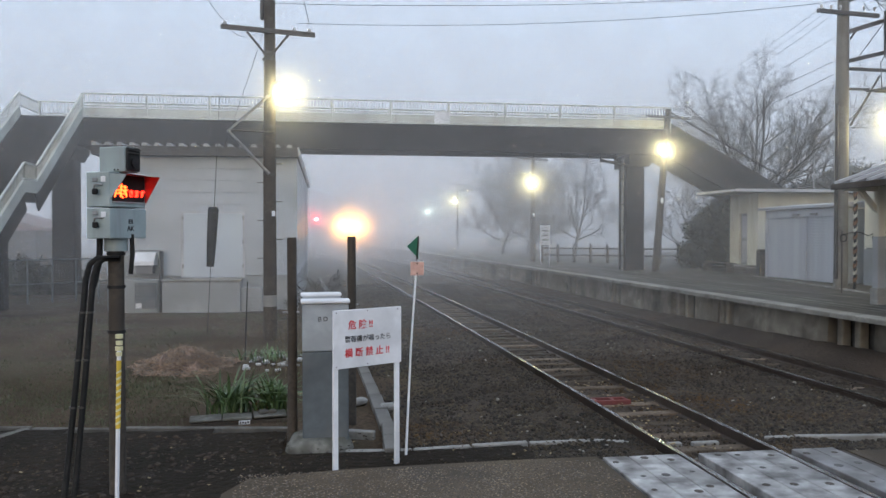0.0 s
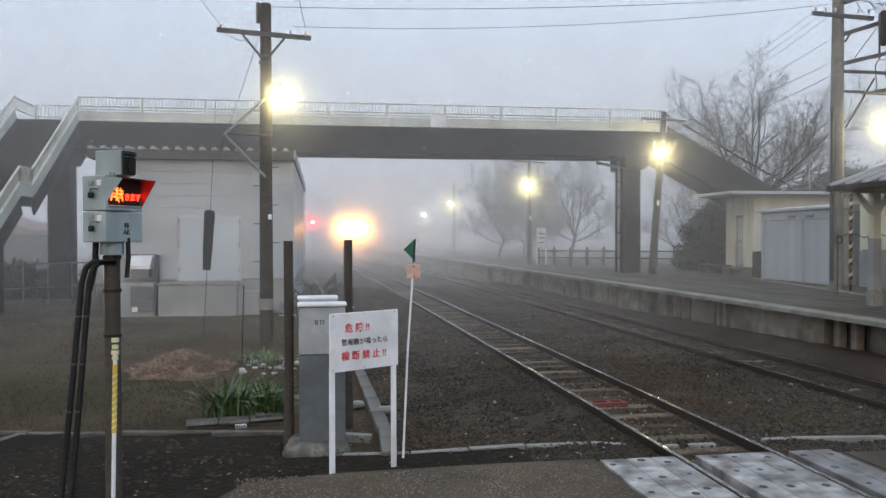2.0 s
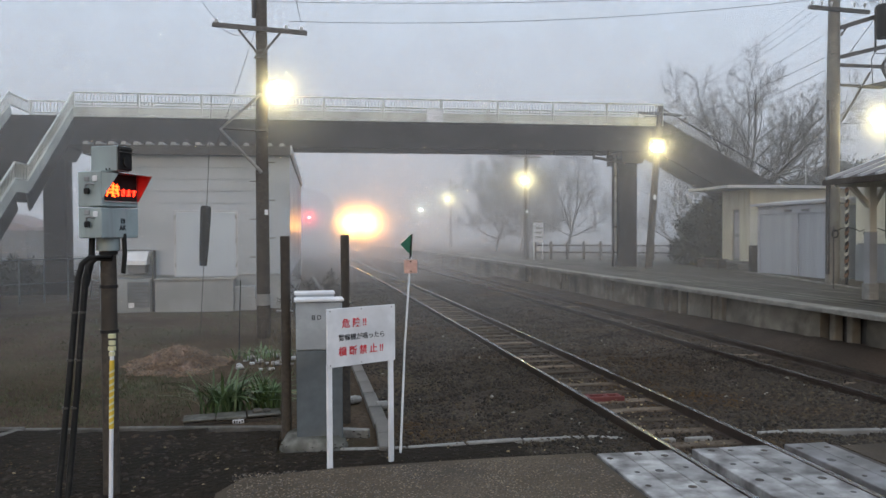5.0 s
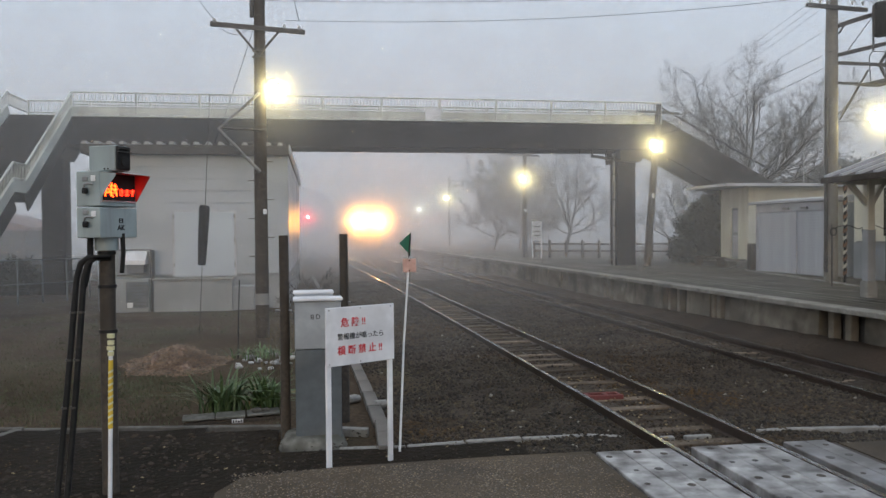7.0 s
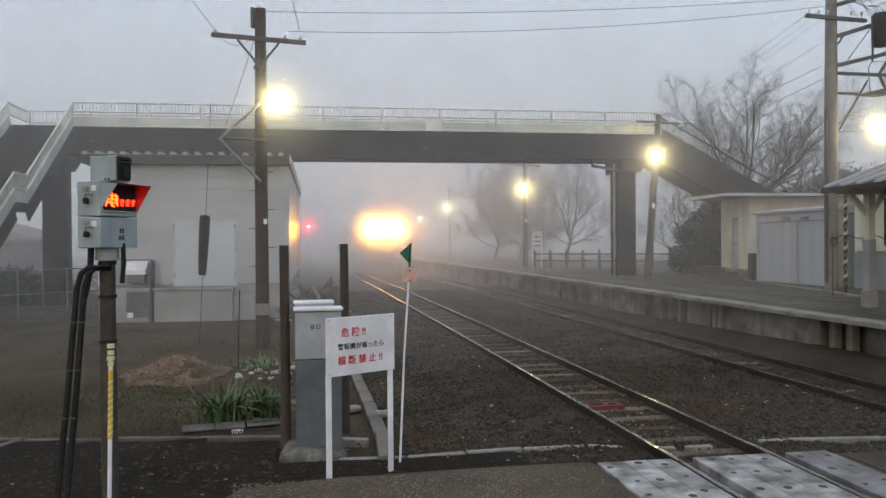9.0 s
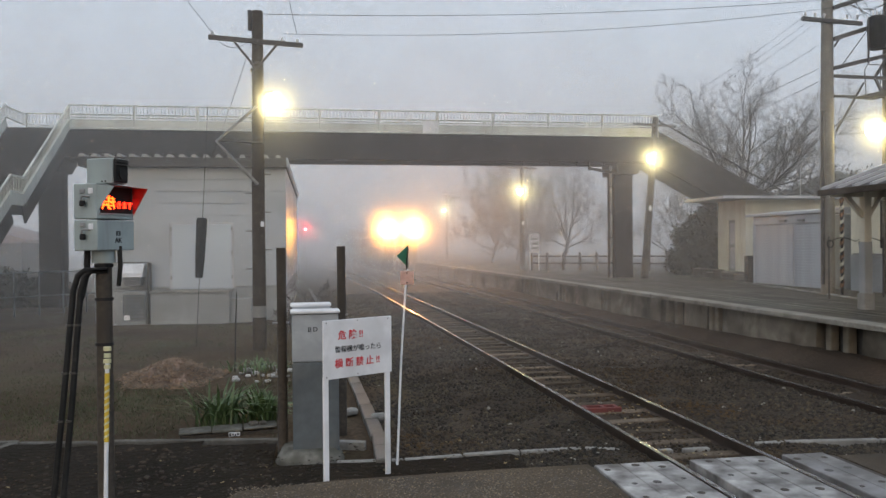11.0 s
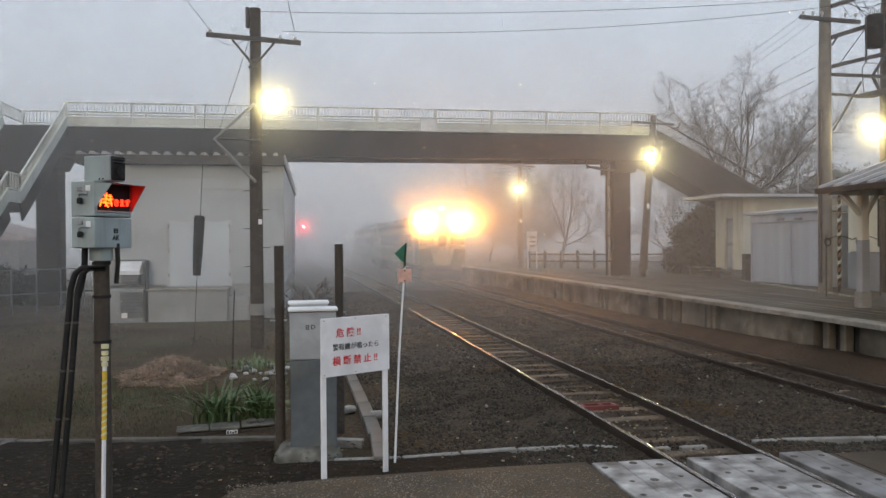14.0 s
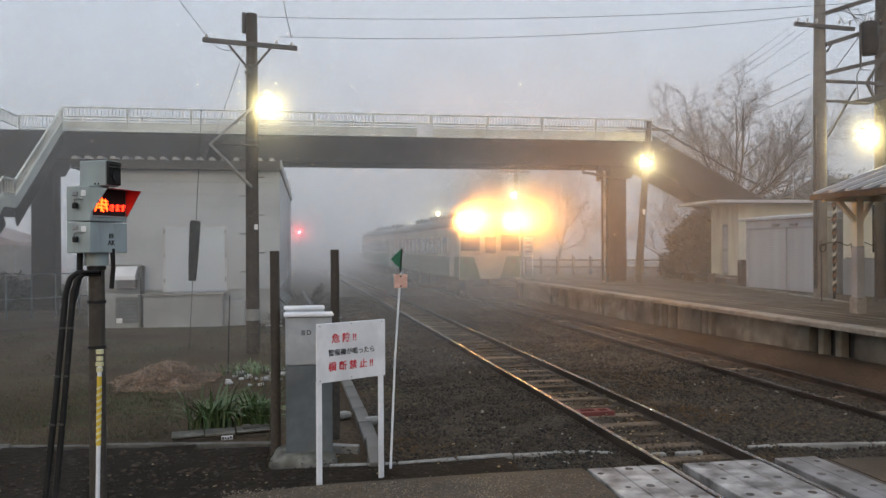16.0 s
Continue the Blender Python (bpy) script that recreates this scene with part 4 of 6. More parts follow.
def cable_hoses():
    t = thing("cable_hoses", (-1.93, 7.9, -0.1), "black cable hoses strapped beside the warning pole", "cable hose")
    for dx, bx in ((-0.27, -0.53), (-0.205, -0.44)):
        pts = [(0.0, 0.0, 2.27), (dx + 0.06, 0.0, 2.27), (dx, 0.0, 2.22), (dx - 0.04, 0.0, 2.08), (dx + (bx - dx) * 0.55, 0.0, 1.0), (bx, 0.0, -0.1)]
        h = part("hose", Shape().tube(pts, 0.029, 10), BLACKIRON, t, "black cable hose")
        for z in (1.75, 1.3, 0.85):
            f = (2.08 - z) / 2.18
            x = dx - 0.04 + (bx - dx + 0.04) * f
            part("clip", Shape().tube([(x, 0.0, z), (x, 0.0, z + 0.02)], 0.034, 10), DARKSTEEL, h)
    part("hose", Shape().tube([(0.09, 0.08, 2.5), (0.095, 0.08, 2.3), (0.075, 0.09, 2.12)], 0.022, 8), BLACKIRON, t, "black cable hose")
    part("hose", Shape().tube([(-0.19, 0.05, 2.55), (-0.195, 0.03, 2.25), (-0.25, 0.02, 2.0)], 0.03, 8), BLACKIRON, t, "black cable hose")


warning_box()
cable_hoses()


def marker_wand():
    t = thing("marker_pole", Matrix.Translation((-1.875, 7.5, -0.04)) @ pose(0, 0, 0, 0, 1.2, 0), "white marker pole with yellow stripes", "marker pole")
    part("shaft", Shape().tube([(0, 0, -0.1), (0, 0, 1.42)], 0.019, 12), WHITE, t, "white shaft")
    part("sleeve", Shape().tube([(0, 0, 0.68), (0, 0, 1.3)], 0.0215, 12), YELLOW, t, "yellow striped sleeve")
    for i in range(9):
        z = 0.72 + i * 0.058
        s = Shape()
        ring = [(0.0228 * math.cos(a), 0.0228 * math.sin(a), z + 0.012 * math.cos(a)) for a in [2 * math.pi * k / 12 for k in range(12)]]
        s.add(ring + [(x, y, q + 0.022) for x, y, q in ring], [(k, (k + 1) % 12, 12 + (k + 1) % 12, 12 + k) for k in range(12)], True)
        part("stripe", s, PALEYELLOW, t)
    for z, r in ((1.34, 0.028), (1.39, 0.035), (1.44, 0.03), (1.5, 0.034)):
        part("cap", Shape().tube([(0, 0, z), (0, 0, z + 0.035)], r, 12), PALEYELLOW, t, "pale yellow cap")
    return t


marker_wand()


def relay_cabinet():
    t = thing("relay_cabinet", facing((0.0, 9.62, -0.05), (0.25, 0, 0)), "two-tone grey relay cabinet on a concrete foot", "cabinet")
    part("lower_body", Shape().box(-0.27, 0.27, -0.18, 0.22, 0.0, 1.06, 0.01), CABLOW, t, "dark blue-grey lower half")
    up = part("upper_body", Shape().box(-0.272, 0.272, -0.185, 0.225, 1.065, 1.63, 0.01), CABTOP, t, "light grey upper half")
    part("lid", Shape().box(-0.29, 0.29, -0.22, 0.05, 1.635, 1.675, 0.01), WHITE, t, "white sloping lid")
    part("lid", Shape().box(-0.29, 0.2, 0.06, 0.3, 1.70, 1.735, 0.01), WHITE, t, "white sloping lid")
    part("riser", Shape().box(-0.27, 0.19, 0.06, 0.22, 1.63, 1.70), CABTOP, t)
    s = Shape()
    for x0, x1, z0, z1 in ((-0.015, 0.02, 1.465, 1.475), (-0.015, 0.02, 1.44, 1.448), (-0.015, -0.007, 1.42, 1.475), (0.012, 0.02, 1.42, 1.475), (-0.005, 0.01, 1.42, 1.428)):
        s.box(x0 - 0.07, x1 - 0.07, -0.189, -0.184, z0, z1)
    part("mark", s, BLACKPAINT, up)
    text("letter", "D", 0.075, BLACKPAINT, up, pose(0.0, -0.189, 1.447, 90, 0, 0))
    foot = Shape()
    rr = random.Random(5)
    n = 14
    for z, k in ((-0.15, 1.12), (-0.06, 1.08), (0.0, 0.98), (0.035, 0.86), (0.05, 0.72)):
        for i in range(n):
            a = 2 * math.pi * i / n
            foot.v.append((-0.05 + 0.37 * k * math.copysign(abs(math.cos(a)) ** 0.9, math.cos(a)) - 0.02 + rr.uniform(-0.025, 0.025), 0.36 * k * math.copysign(abs(math.sin(a)) ** 0.9, math.sin(a)) - 0.02 + rr.uniform(-0.02, 0.02), z + rr.uniform(-0.012, 0.012)))
    for j in range(4):
        for i in range(n):
            foot.f.append((j * n + i, j * n + (i + 1) % n, (j + 1) * n + (i + 1) % n, (j + 1) * n + i))
    foot.f.append(tuple(range(4 * n, 5 * n)))
    foot.s = [True] * (4 * n) + [False]
    part("foot", foot, ROUGHFOOT, t, "rough mossy concrete foot")
    return t


relay_cabinet()


def timber_post(x, y, h, label):
    t = thing("timber_post", (x, y, -0.15), label, "post")
    part("shaft", Shape().tube([(0, 0, -0.2), (0.004, 0, h * 0.5), (0, 0, h + 0.15)], [0.062, 0.058, 0.057], 12), WOODPOLE, t)
    for z in (0.95, 1.6):
        part("bolt", Shape().tube([(-0.11, -0.02, z), (0.09, -0.02, z)], 0.012, 6), STEEL, t, "steel bolt")
    return t


timber_post(-0.40, 9.82, 2.36, "dark tarred timber post beside the relay cabinet")
timber_post(0.355, 10.75, 2.37, "dark tarred timber post behind the warning sign")


def warning_sign():
    a, b = Vector((0.09, 8.13, 0)), Vector((0.80, 8.55, 0))
    ang = math.atan2(b.y - a.y, b.x - a.x)
    t = thing("warning_sign", Matrix.Translation(a) @ Matrix.Rotation(ang, 4, "Z"), "white warning sign with red and black Japanese lettering", "sign")
    w = (b - a).length
    for x in (0.0, w - 0.05):
        part("leg", Shape().box(x - 0.005, x + 0.05, 0.0, 0.035, -0.15, 1.04, 0.004), WHITE, t, "white painted leg")
    board = part("board", Shape().box(-0.015, w + 0.015, -0.012, 0.012, 1.015, 1.62, 0.004), WHITE, t, "white board")
    for body, size, mt, x, z in (("危 険 !!", 0.1, REDPAINT, 0.315, 1.455), ("警報機が鳴ったら", 0.073, BLACKPAINT, 0.41, 1.31), ("横 断 禁 止 !!", 0.1, REDPAINT, 0.40, 1.165)):
        text("lettering", body, size, mt, board, pose(x, -0.014, z, 90, 0, 0), label="red lettering" if mt is REDPAINT else "black lettering", bold=0.015 if mt is REDPAINT else 0.004)
    for x, z in ((0.02, 1.595), (0.4, 1.6), (0.79, 1.595), (0.02, 1.04), (0.4, 1.04)):
        part("screw", Shape().tube([(x, -0.016, z), (x, -0.012, z)], 0.007, 8), STEEL, board)
    return t


warning_sign()


def flag_marker():
    t = thing("flag_marker", (0.895, 8.85, -0.08), "thin white pole with a green pennant and orange plate", "flag")
    part("pole", Shape().tube([(0, 0, -0.1), (0.06, 0, 1.2), (0.13, 0, 2.2)], [0.014, 0.012, 0.011], 8), WHITE, t, "thin white pole")
    part("tip", Shape().tube([(0.128, 0, 2.18), (0.147, 0, 2.46)], 0.011, 8), BLACKIRON, t)
    s = Shape()
    for i in range(7):
        f = i / 6
        for k in range(5):
            g = (k / 4 - 0.5) * (1 - f)
            s.v.append((0.145 - 0.13 * f, 0.012 * math.sin(5 * f) - 0.01, 2.335 + g * 0.25 + 0.01 * f))
    for i in range(6):
        for k in range(4):
            s.f.append((i * 5 + k, i * 5 + k + 1, (i + 1) * 5 + k + 1, (i + 1) * 5 + k))
            s.s.append(True)
    flag = part("pennant", s, GREENFLAG, t, "green cloth pennant")
    plate = part("plate", Shape().box(0.055, 0.205, -0.02, -0.012, 2.02, 2.17, 0.003), ORANGE, t, "faded orange plate")
    for x, z in ((0.13, 2.15), (0.13, 2.04)):
        part("screw", Shape().tube([(x, -0.025, z), (x, -0.018, z)], 0.009, 8), BLACKIRON, plate)
    return t


flag_marker()


# ---- garden ----
def leaf_clump(x, y, n, h, spread, seed, label):
    r = random.Random(seed)
    t = thing("strap_leaf_plant", (x, y, -0.12), label, "plant", "strap-leaved plants in the bed")
    for i in range(n):
        a, lean, ln = r.uniform(0, 6.28), r.uniform(0.3, 1.5), h * r.uniform(0.65, 1.2)
        ox, oy = r.gauss(0, spread * 0.35), r.gauss(0, spread * 0.2)
        pts = [Vector((ox + math.cos(a) * ln * lean * f * f * 0.9, oy + math.sin(a) * ln * lean * f * f * 0.6, ln * (f - 0.45 * lean * f * f))) for f in (0, 0.3, 0.6, 0.85, 1.0)]
        side = Vector((-math.sin(a), math.cos(a), 0))
        s = Shape()
        for p, w in zip(pts, (0.011, 0.016, 0.015, 0.009, 0.001)):
            s.v += [tuple(p - side * w), tuple(p + side * w + Vector((0, 0, 0.004)))]
        s.f = [(2 * k, 2 * k + 1, 2 * k + 3, 2 * k + 2) for k in range(4)]
        s.s = [True] * 4
        part("leaf", s, DRYLEAF if r.random() < 0.1 and lean > 1 else LEAF, t)
    return t


leaf_clump(-1.3, 11.35, 130, 0.74, 0.42, 1, "green strap-leaved plant drooping over the slabs")
leaf_clump(-0.72, 11.4, 120, 0.62, 0.3, 2, "dense dark green strap-leaved plant")
t = thing("planting_bed", (-1.8, 10.9, 0), "low bed edged with old concrete slabs", "planting bed", kind="structure")
for x0, x1, dz in ((0.0, 0.42, 0.0), (0.43, 0.82, 0.01), (0.84, 1.28, 0.0)):
    part("slab", Shape().box(x0, x1, -0.05, 0.24, -0.115, -0.085 + dz, 0.01, pose(0, 0, 0, 2, -1 + 60 * dz, 7 - 150 * dz)), ROUGHFOOT, t)
part("board", Shape().box(0.02, 1.3, -0.03, 0.02, -0.24, -0.125, 0.006, pose(0, 0, 0, 0, 0, 7)), WOODPOLE, t, "dark board")
tag = part("tag", Shape().box(0.64, 0.79, -0.066, -0.052, -0.17, -0.115, 0.004, pose(0, 0, 0, 0, 0, 7)), WHITE, t, "white tag with dark marks")
s = Shape()
for i in range(4):
    s.box(0.652 + i * 0.034, 0.672 + i * 0.034, -0.07, -0.065, -0.162 + 0.008 * (i % 2), -0.126 - 0.006 * (i % 3), 0, pose(0, 0, 0, 0, 0, 7))
part("mark", s, BLACKPAINT, tag)


def straw_mound(x, y, rx, ry, h):
    s = Shape()
    r = random.Random(7)
    for j in range(19):
        for i in range(41):
            u, a = j / 18, 2 * math.pi * i / 40
            rr = 0.92 + 0.4 * noise.noise((math.cos(a) * 1.7, math.sin(a) * 1.7, 3))
            z = h * (1 - u ** 1.6) + (0.07 * noise.noise((u * 9 * math.cos(a), u * 9 * math.sin(a), 8)) + 0.2 * noise.noise((u * 3.5 * math.cos(a), u * 3.5 * math.sin(a), 5)) if u < 0.95 else 0)
            s.v.append((u * rr * rx * math.cos(a), u * rr * ry * math.sin(a), z - 0.05 * u))
    for j in range(18):
        for i in range(40):
            s.f.append((j * 41 + i, j * 41 + i + 1, (j + 1) * 41 + i + 1, (j + 1) * 41 + i))
            s.s.append(False)
    t = thing("leaf_heap", (x, y, -0.16), "low heap of pale brown straw and leaves", "heap")
    part("earth", s, STRAW, t)
    q = Shape()
    for _ in range(3200):
        a, u = r.uniform(0, 6.28), 1.45 * r.random() ** 0.75
        u *= 0.92 + 0.4 * noise.noise((math.cos(a) * 1.7, math.sin(a) * 1.7, 3))
        z = max(h * (1 - u ** 1.6), 0) - 0.02 * u + 0.03
        p = Vector((u * rx * math.cos(a), u * ry * math.sin(a), z + 0.01))
        d = Vector((r.gauss(0, 1), r.gauss(0, 1), r.gauss(0, 0.25))).normalized() * r.uniform(0.04, 0.11)
        q.beam(p - d, p + d, 0.012, 0.006)
    tagged(part("straw", q, LOOSESTRAW, t), kind="stuff")
    return t


straw_mound(-2.72, 16.0, 0.74, 0.85, 0.3)


def grass(count, box, h, seed, dry):
    """Short winter grass in loose tufts."""
    r = random.Random(seed)
    s = Shape()
    while len(s.f) < count:
        x, y = r.uniform(box[0], box[1]), r.uniform(box[2], box[3])
        if noise.noise((x * 0.35, y * 0.35, seed)) < r.uniform(-0.4, 0.15):
            continue
        for _ in range(r.randint(3, 7)):
            a, ln = r.uniform(0, 6.28), h * r.uniform(0.4, 1.1)
            bx, by = x + r.gauss(0, 0.05), y + r.gauss(0, 0.05)
            d = Vector((math.cos(a), math.sin(a), 0))
            w = Vector((-d.y, d.x, 0)) * 0.006
            b = Vector((bx, by, -0.18 + garden_rise(bx, by)))
            s.add([b - w, b + w, b + d * ln * 0.5 + Vector((0, 0, ln))], [(0, 1, 2)])
    return s


DRYGRASS = mat("dull_dry_grass", (0.07, 0.055, 0.032), (0.13, 0.105, 0.065), 0.9, fine=10, coarse=0.7, bump=0, island=0.4)
GRASS = mat("dull_grass", (0.05, 0.062, 0.03), (0.105, 0.115, 0.058), 0.8, fine=10, coarse=0.7, bump=0)
whole("grass", grass(15000, (-9, 0.2, 10.6, 24), 0.075, 3, False), GRASS, "thin dull green winter grass", "grass", kind="stuff")
whole("grass", grass(9000, (-6.5, -1.9, 10.6, 16.5), 0.06, 21, False), GRASS, "thin dull green winter grass near the kerb", "grass", kind="stuff")
whole("grass", grass(5000, (-9, 0.3, 10.6, 24.5), 0.07, 8, True), DRYGRASS, "dry yellow-brown grass tufts", "grass", kind="stuff")
whole("weeds", grass(1600, (-1.1, 0.6, 14.5, 28), 0.4, 11, True), DRYGRASS, "dry brown weeds beside the tracks", "weeds", kind="stuff")


PALESTONE = mat("white_garden_stone", (0.34, 0.34, 0.33), (0.52, 0.52, 0.5), 0.8, fine=20, coarse=6, bump=0.3, piece=0.3)


def rubble(x, y, n, seed, label, material, size=0.042):
    r = random.Random(seed)
    for _ in range(n):
        q = size * r.uniform(0.6, 1.3)
        s = Shape()
        m = Matrix.Rotation(r.uniform(0, 6), 4, "Z") @ Matrix.Rotation(r.uniform(-0.3, 0.3), 4, "X")
        s.box(-q * 1.3, q * 1.3, -q, q, -q * 0.6, q * 0.6, q * 0.35, m)
        whole("garden_stone", s, material, label, "stone", "pale stones in the garden", m=Matrix.Translation((x + r.gauss(0, 0.3), y + r.gauss(0, 0.25 if y < 14 else 0.6), -0.14 + q * 0.3)))


leaf_clump(-1.0, 16.2, 90, 0.3, 1.0, 12, "low dark green plant among white stones")
rubble(-0.95, 16.2, 22, 3, "white stone lying in the garden bed", PALESTONE, 0.05)
for x, y, q in ((-0.84, 11.1, 0.05), (-0.72, 11.12, 0.04)):
    whole("garden_stone", Shape().box(-q * 1.3, q * 1.3, -q, q, -q * 0.6, q * 0.7, q * 0.4, pose(0, 0, 0, 5, 0, 30)), DARKKERB, "brown stone lying on the bed edging", "stone", "pale stones in the garden", m=Matrix.Translation((x, y, -0.05)))
rubble(0.5, 11.6, 4, 5, "rounded stone beside the trough lid", PALEKERB, 0.07)
whole("garden_stake", Shape().tube([(0, 0, -0.1), (0.02, 0, 0.8), (0.05, 0, 1.6)], [0.016, 0.014, 0.012], 6), BLACKIRON, "thin dark stake standing in the garden", "stake", m=Matrix.Translation((-1.62, 16.6, -0.17)))

# ---- poles and lamps ----
def lamp_head(t, at, size=0.13, white=False, far=False):
    """A glowing bulb in a small shade, as parts of a pole."""
    at = Vector(at)
    s = Shape()
    for j in range(7):
        for i in range(14):
            a, b = math.pi * j / 6, 2 * math.pi * i / 14
            s.v.append((at.x + size * math.sin(a) * math.cos(b), at.y + size * math.sin(a) * math.sin(b), at.z + size * math.cos(a)))
    for j in range(6):
        for i in range(14):
            s.f.append((j * 14 + i, j * 14 + (i + 1) % 14, (j + 1) * 14 + (i + 1) % 14, (j + 1) * 14 + i))
            s.s.append(True)
    lamp = part("lamp", s, LAMPWHITE if white else (LAMPFAR if size > 0.16 and at.z < 5.5 and far else LAMPGLOW), t, "glowing white lamp" if white else "glowing warm yellow lamp")
    part("shade", Shape().tube([at + Vector((0, 0, size * 0.9)), at + Vector((0, 0, size * 1.2)), at + Vector((0, 0, size * 1.5))], [size * 0.55, size * 0.5, size * 0.2], 12), BLACKIRON, lamp, "small dark shade")


def lamp_mist(at, k=1.0):
    at = Vector(at)
    to = (EYE - at).normalized()
    for d, rad, den in ((0.2, 0.7, 0.22), (0.3, 0.95, 0.16), (0.65, 2.1, 0.12)):
        me, m = mist(at + to * d * k, rad * k, den)
        ob = new("mist", me)
        ob.matrix_basis = m
        tagged(ob, "faint mist lit by a lamp", "mist", kind="stuff")


def insulator(s, p):
    p = Vector(p)
    s.tube([p, p + Vector((0, 0, 0.05)), p + Vector((0, 0, 0.06)), p + Vector((0, 0, 0.13))], [0.02, 0.02, 0.045, 0.03], 8)


def line_pole():
    x, y = -1.3, 19.3
    t = thing("utility_pole", (x, y, -0.17), "dark wooden utility pole with a crossarm and lamp", "utility pole")
    part("shaft", Shape().tube([(0, 0, -0.3), (0, 0, 4), (0.02, 0, 8.12)], [0.165, 0.15, 0.13], 14), WOODPOLE, t)
    part("band", Shape().tube([(0, 0, 0.85), (0, 0, 1.12)], 0.166, 14), PALEKERB, t, "pale painted band")
    part("crossarm", Shape().beam((-1.09, -0.17, 7.43), (1.08, -0.17, 7.3), 0.09, 0.1), DARKSTEEL, t, "dark steel crossarm")
    for sx in (-1, 1):
        part("brace", Shape().beam((sx * 0.5, -0.17, 7.33), (0, -0.16, 6.72), 0.03, 0.05), DARKSTEEL, t)
    for z in (3.97, 4.98, 5.1, 6.7, 6.85):
        part("band", Shape().tube([(0, 0, z), (0, 0, z + 0.05)], 0.16, 12), DARKSTEEL, t)
    for k in range(9):
        z = 2.0 + k * 0.45
        sx = 1 if k % 2 else -1
        part("step_bolt", Shape().tube([(0.1 * sx, 0, z), (0.3 * sx, 0, z)], 0.011, 6), DARKSTEEL, t)
    part("stay_bracket", Shape().tube([(0, -0.15, 5.85), (-0.93, -0.2, 5.0), (0, -0.15, 4.0)], 0.04, 8), STEEL, t, "grey steel stay bracket")
    part("stay_bar", Shape().tube([(-0.95, -0.2, 5.02), (0.12, -0.17, 4.97)], 0.02, 8), DARKSTEEL, t)
    part("number_plate", Shape().box(0.06, 0.14, -0.19, -0.165, 3.0, 3.12), WHITE, t, "small white plate")
    part("lamp_arm", Shape().tube([(0.1, 0, 6.05), (0.2, -0.05, 6.2), (0.38, -0.1, 6.22)], 0.018, 8), DARKSTEEL, t)
    s = Shape()
    for xx in (-1.0, 0.6, 0.95):
        insulator(s, (xx, -0.17, 7.43 - 0.06 * (xx + 1)))
    part("insulator", s, WHITE, t)
    part("can", Shape().tube([(-0.16, 0, 7.66), (-0.16, 0, 8.14)], 0.05, 10), DARKSTEEL, t)
    lamp_head(t, (0.42, -0.12, 5.9), 0.14)
    lamp_mist((x + 0.42, y - 0.12, 5.73), 0.85)
    return t


line_pole()


def guy_guard():
    t = thing("guy_wire", (-2.87, 20.0, -0.17), "thin guy wire with a dark plastic guard", "guy wire")
    part("wire", Shape().tube([(0.0, 0, -0.1), (0.1, 0, 1.8), (0.2, 0, 3.4), (0.34, 0, 6.0)], 0.008, 5), BLACKIRON, t)
    part("guard", Shape().tube([(0.09, 0, 1.78), (0.12, 0, 2.3), (0.17, 0, 3.18), (0.175, 0, 3.24)], [0.09, 0.115, 0.13, 0.1], 12), BLACKIRON, t, "dark plastic guard")
    return t


guy_guard()


def platform_lamp(x, y, top, lamp_at, label, white=False, lean=0.0, size=0.15, base=PLATFORM_TOP, arms=True):
    t = thing("lamp_pole", (x, y, base), label, "lamp pole", "lamp poles along the platform")
    h = top - base
    part("shaft", Shape().tube([(0, 0, -0.2), (lean * 0.5, 0, h * 0.5), (lean, 0, h)], [0.16, 0.145, 0.12], 12), WOODPOLE, t)
    if arms:
        part("crossarm", Shape().beam((lean - 0.95, -0.1, h - 0.3), (lean + 0.85, -0.1, h - 0.38), 0.08, 0.09), DARKSTEEL, t)
    a = Vector(lamp_at) - Vector((x, y, base))
    part("lamp_arm", Shape().tube([(lean * a.z / h, 0, a.z + 0.3), (a.x, a.y, a.z + 0.25)], 0.025, 6), DARKSTEEL, t)
    part("plate", Shape().box(lean * 0.4 - 0.05, lean * 0.4 + 0.05, -0.17, -0.15, h * 0.42, h * 0.45), WHITE, t, "small white plate")
    lamp_head(t, a, size, white, y > 60)
    lamp_mist(lamp_at, 1.0 + y / 60.0)
    return t


platform_lamp(13.75, 31.6, 7.65, (13.85, 31.1, 5.86), "leaning wooden lamp pole beside the footbridge", lean=0.55)
platform_lamp(11.75, 43.9, 7.0, (11.55, 43.6, 5.3), "wooden lamp pole on the platform in fog", size=0.15)
platform_lamp(13.3, 79.0, 7.8, (12.95, 78.8, 5.7), "wooden lamp pole far along the platform", size=0.17)
platform_lamp(13.9, 109.3, 7.2, (14.15, 109.0, 5.5), "far lamp pole almost lost in fog", True, size=0.2)


STRIPEBROWN = mat("orange_brown_stripe", (0.16, 0.075, 0.035), (0.24, 0.12, 0.06), 0.6, fine=20, bump=0.05)


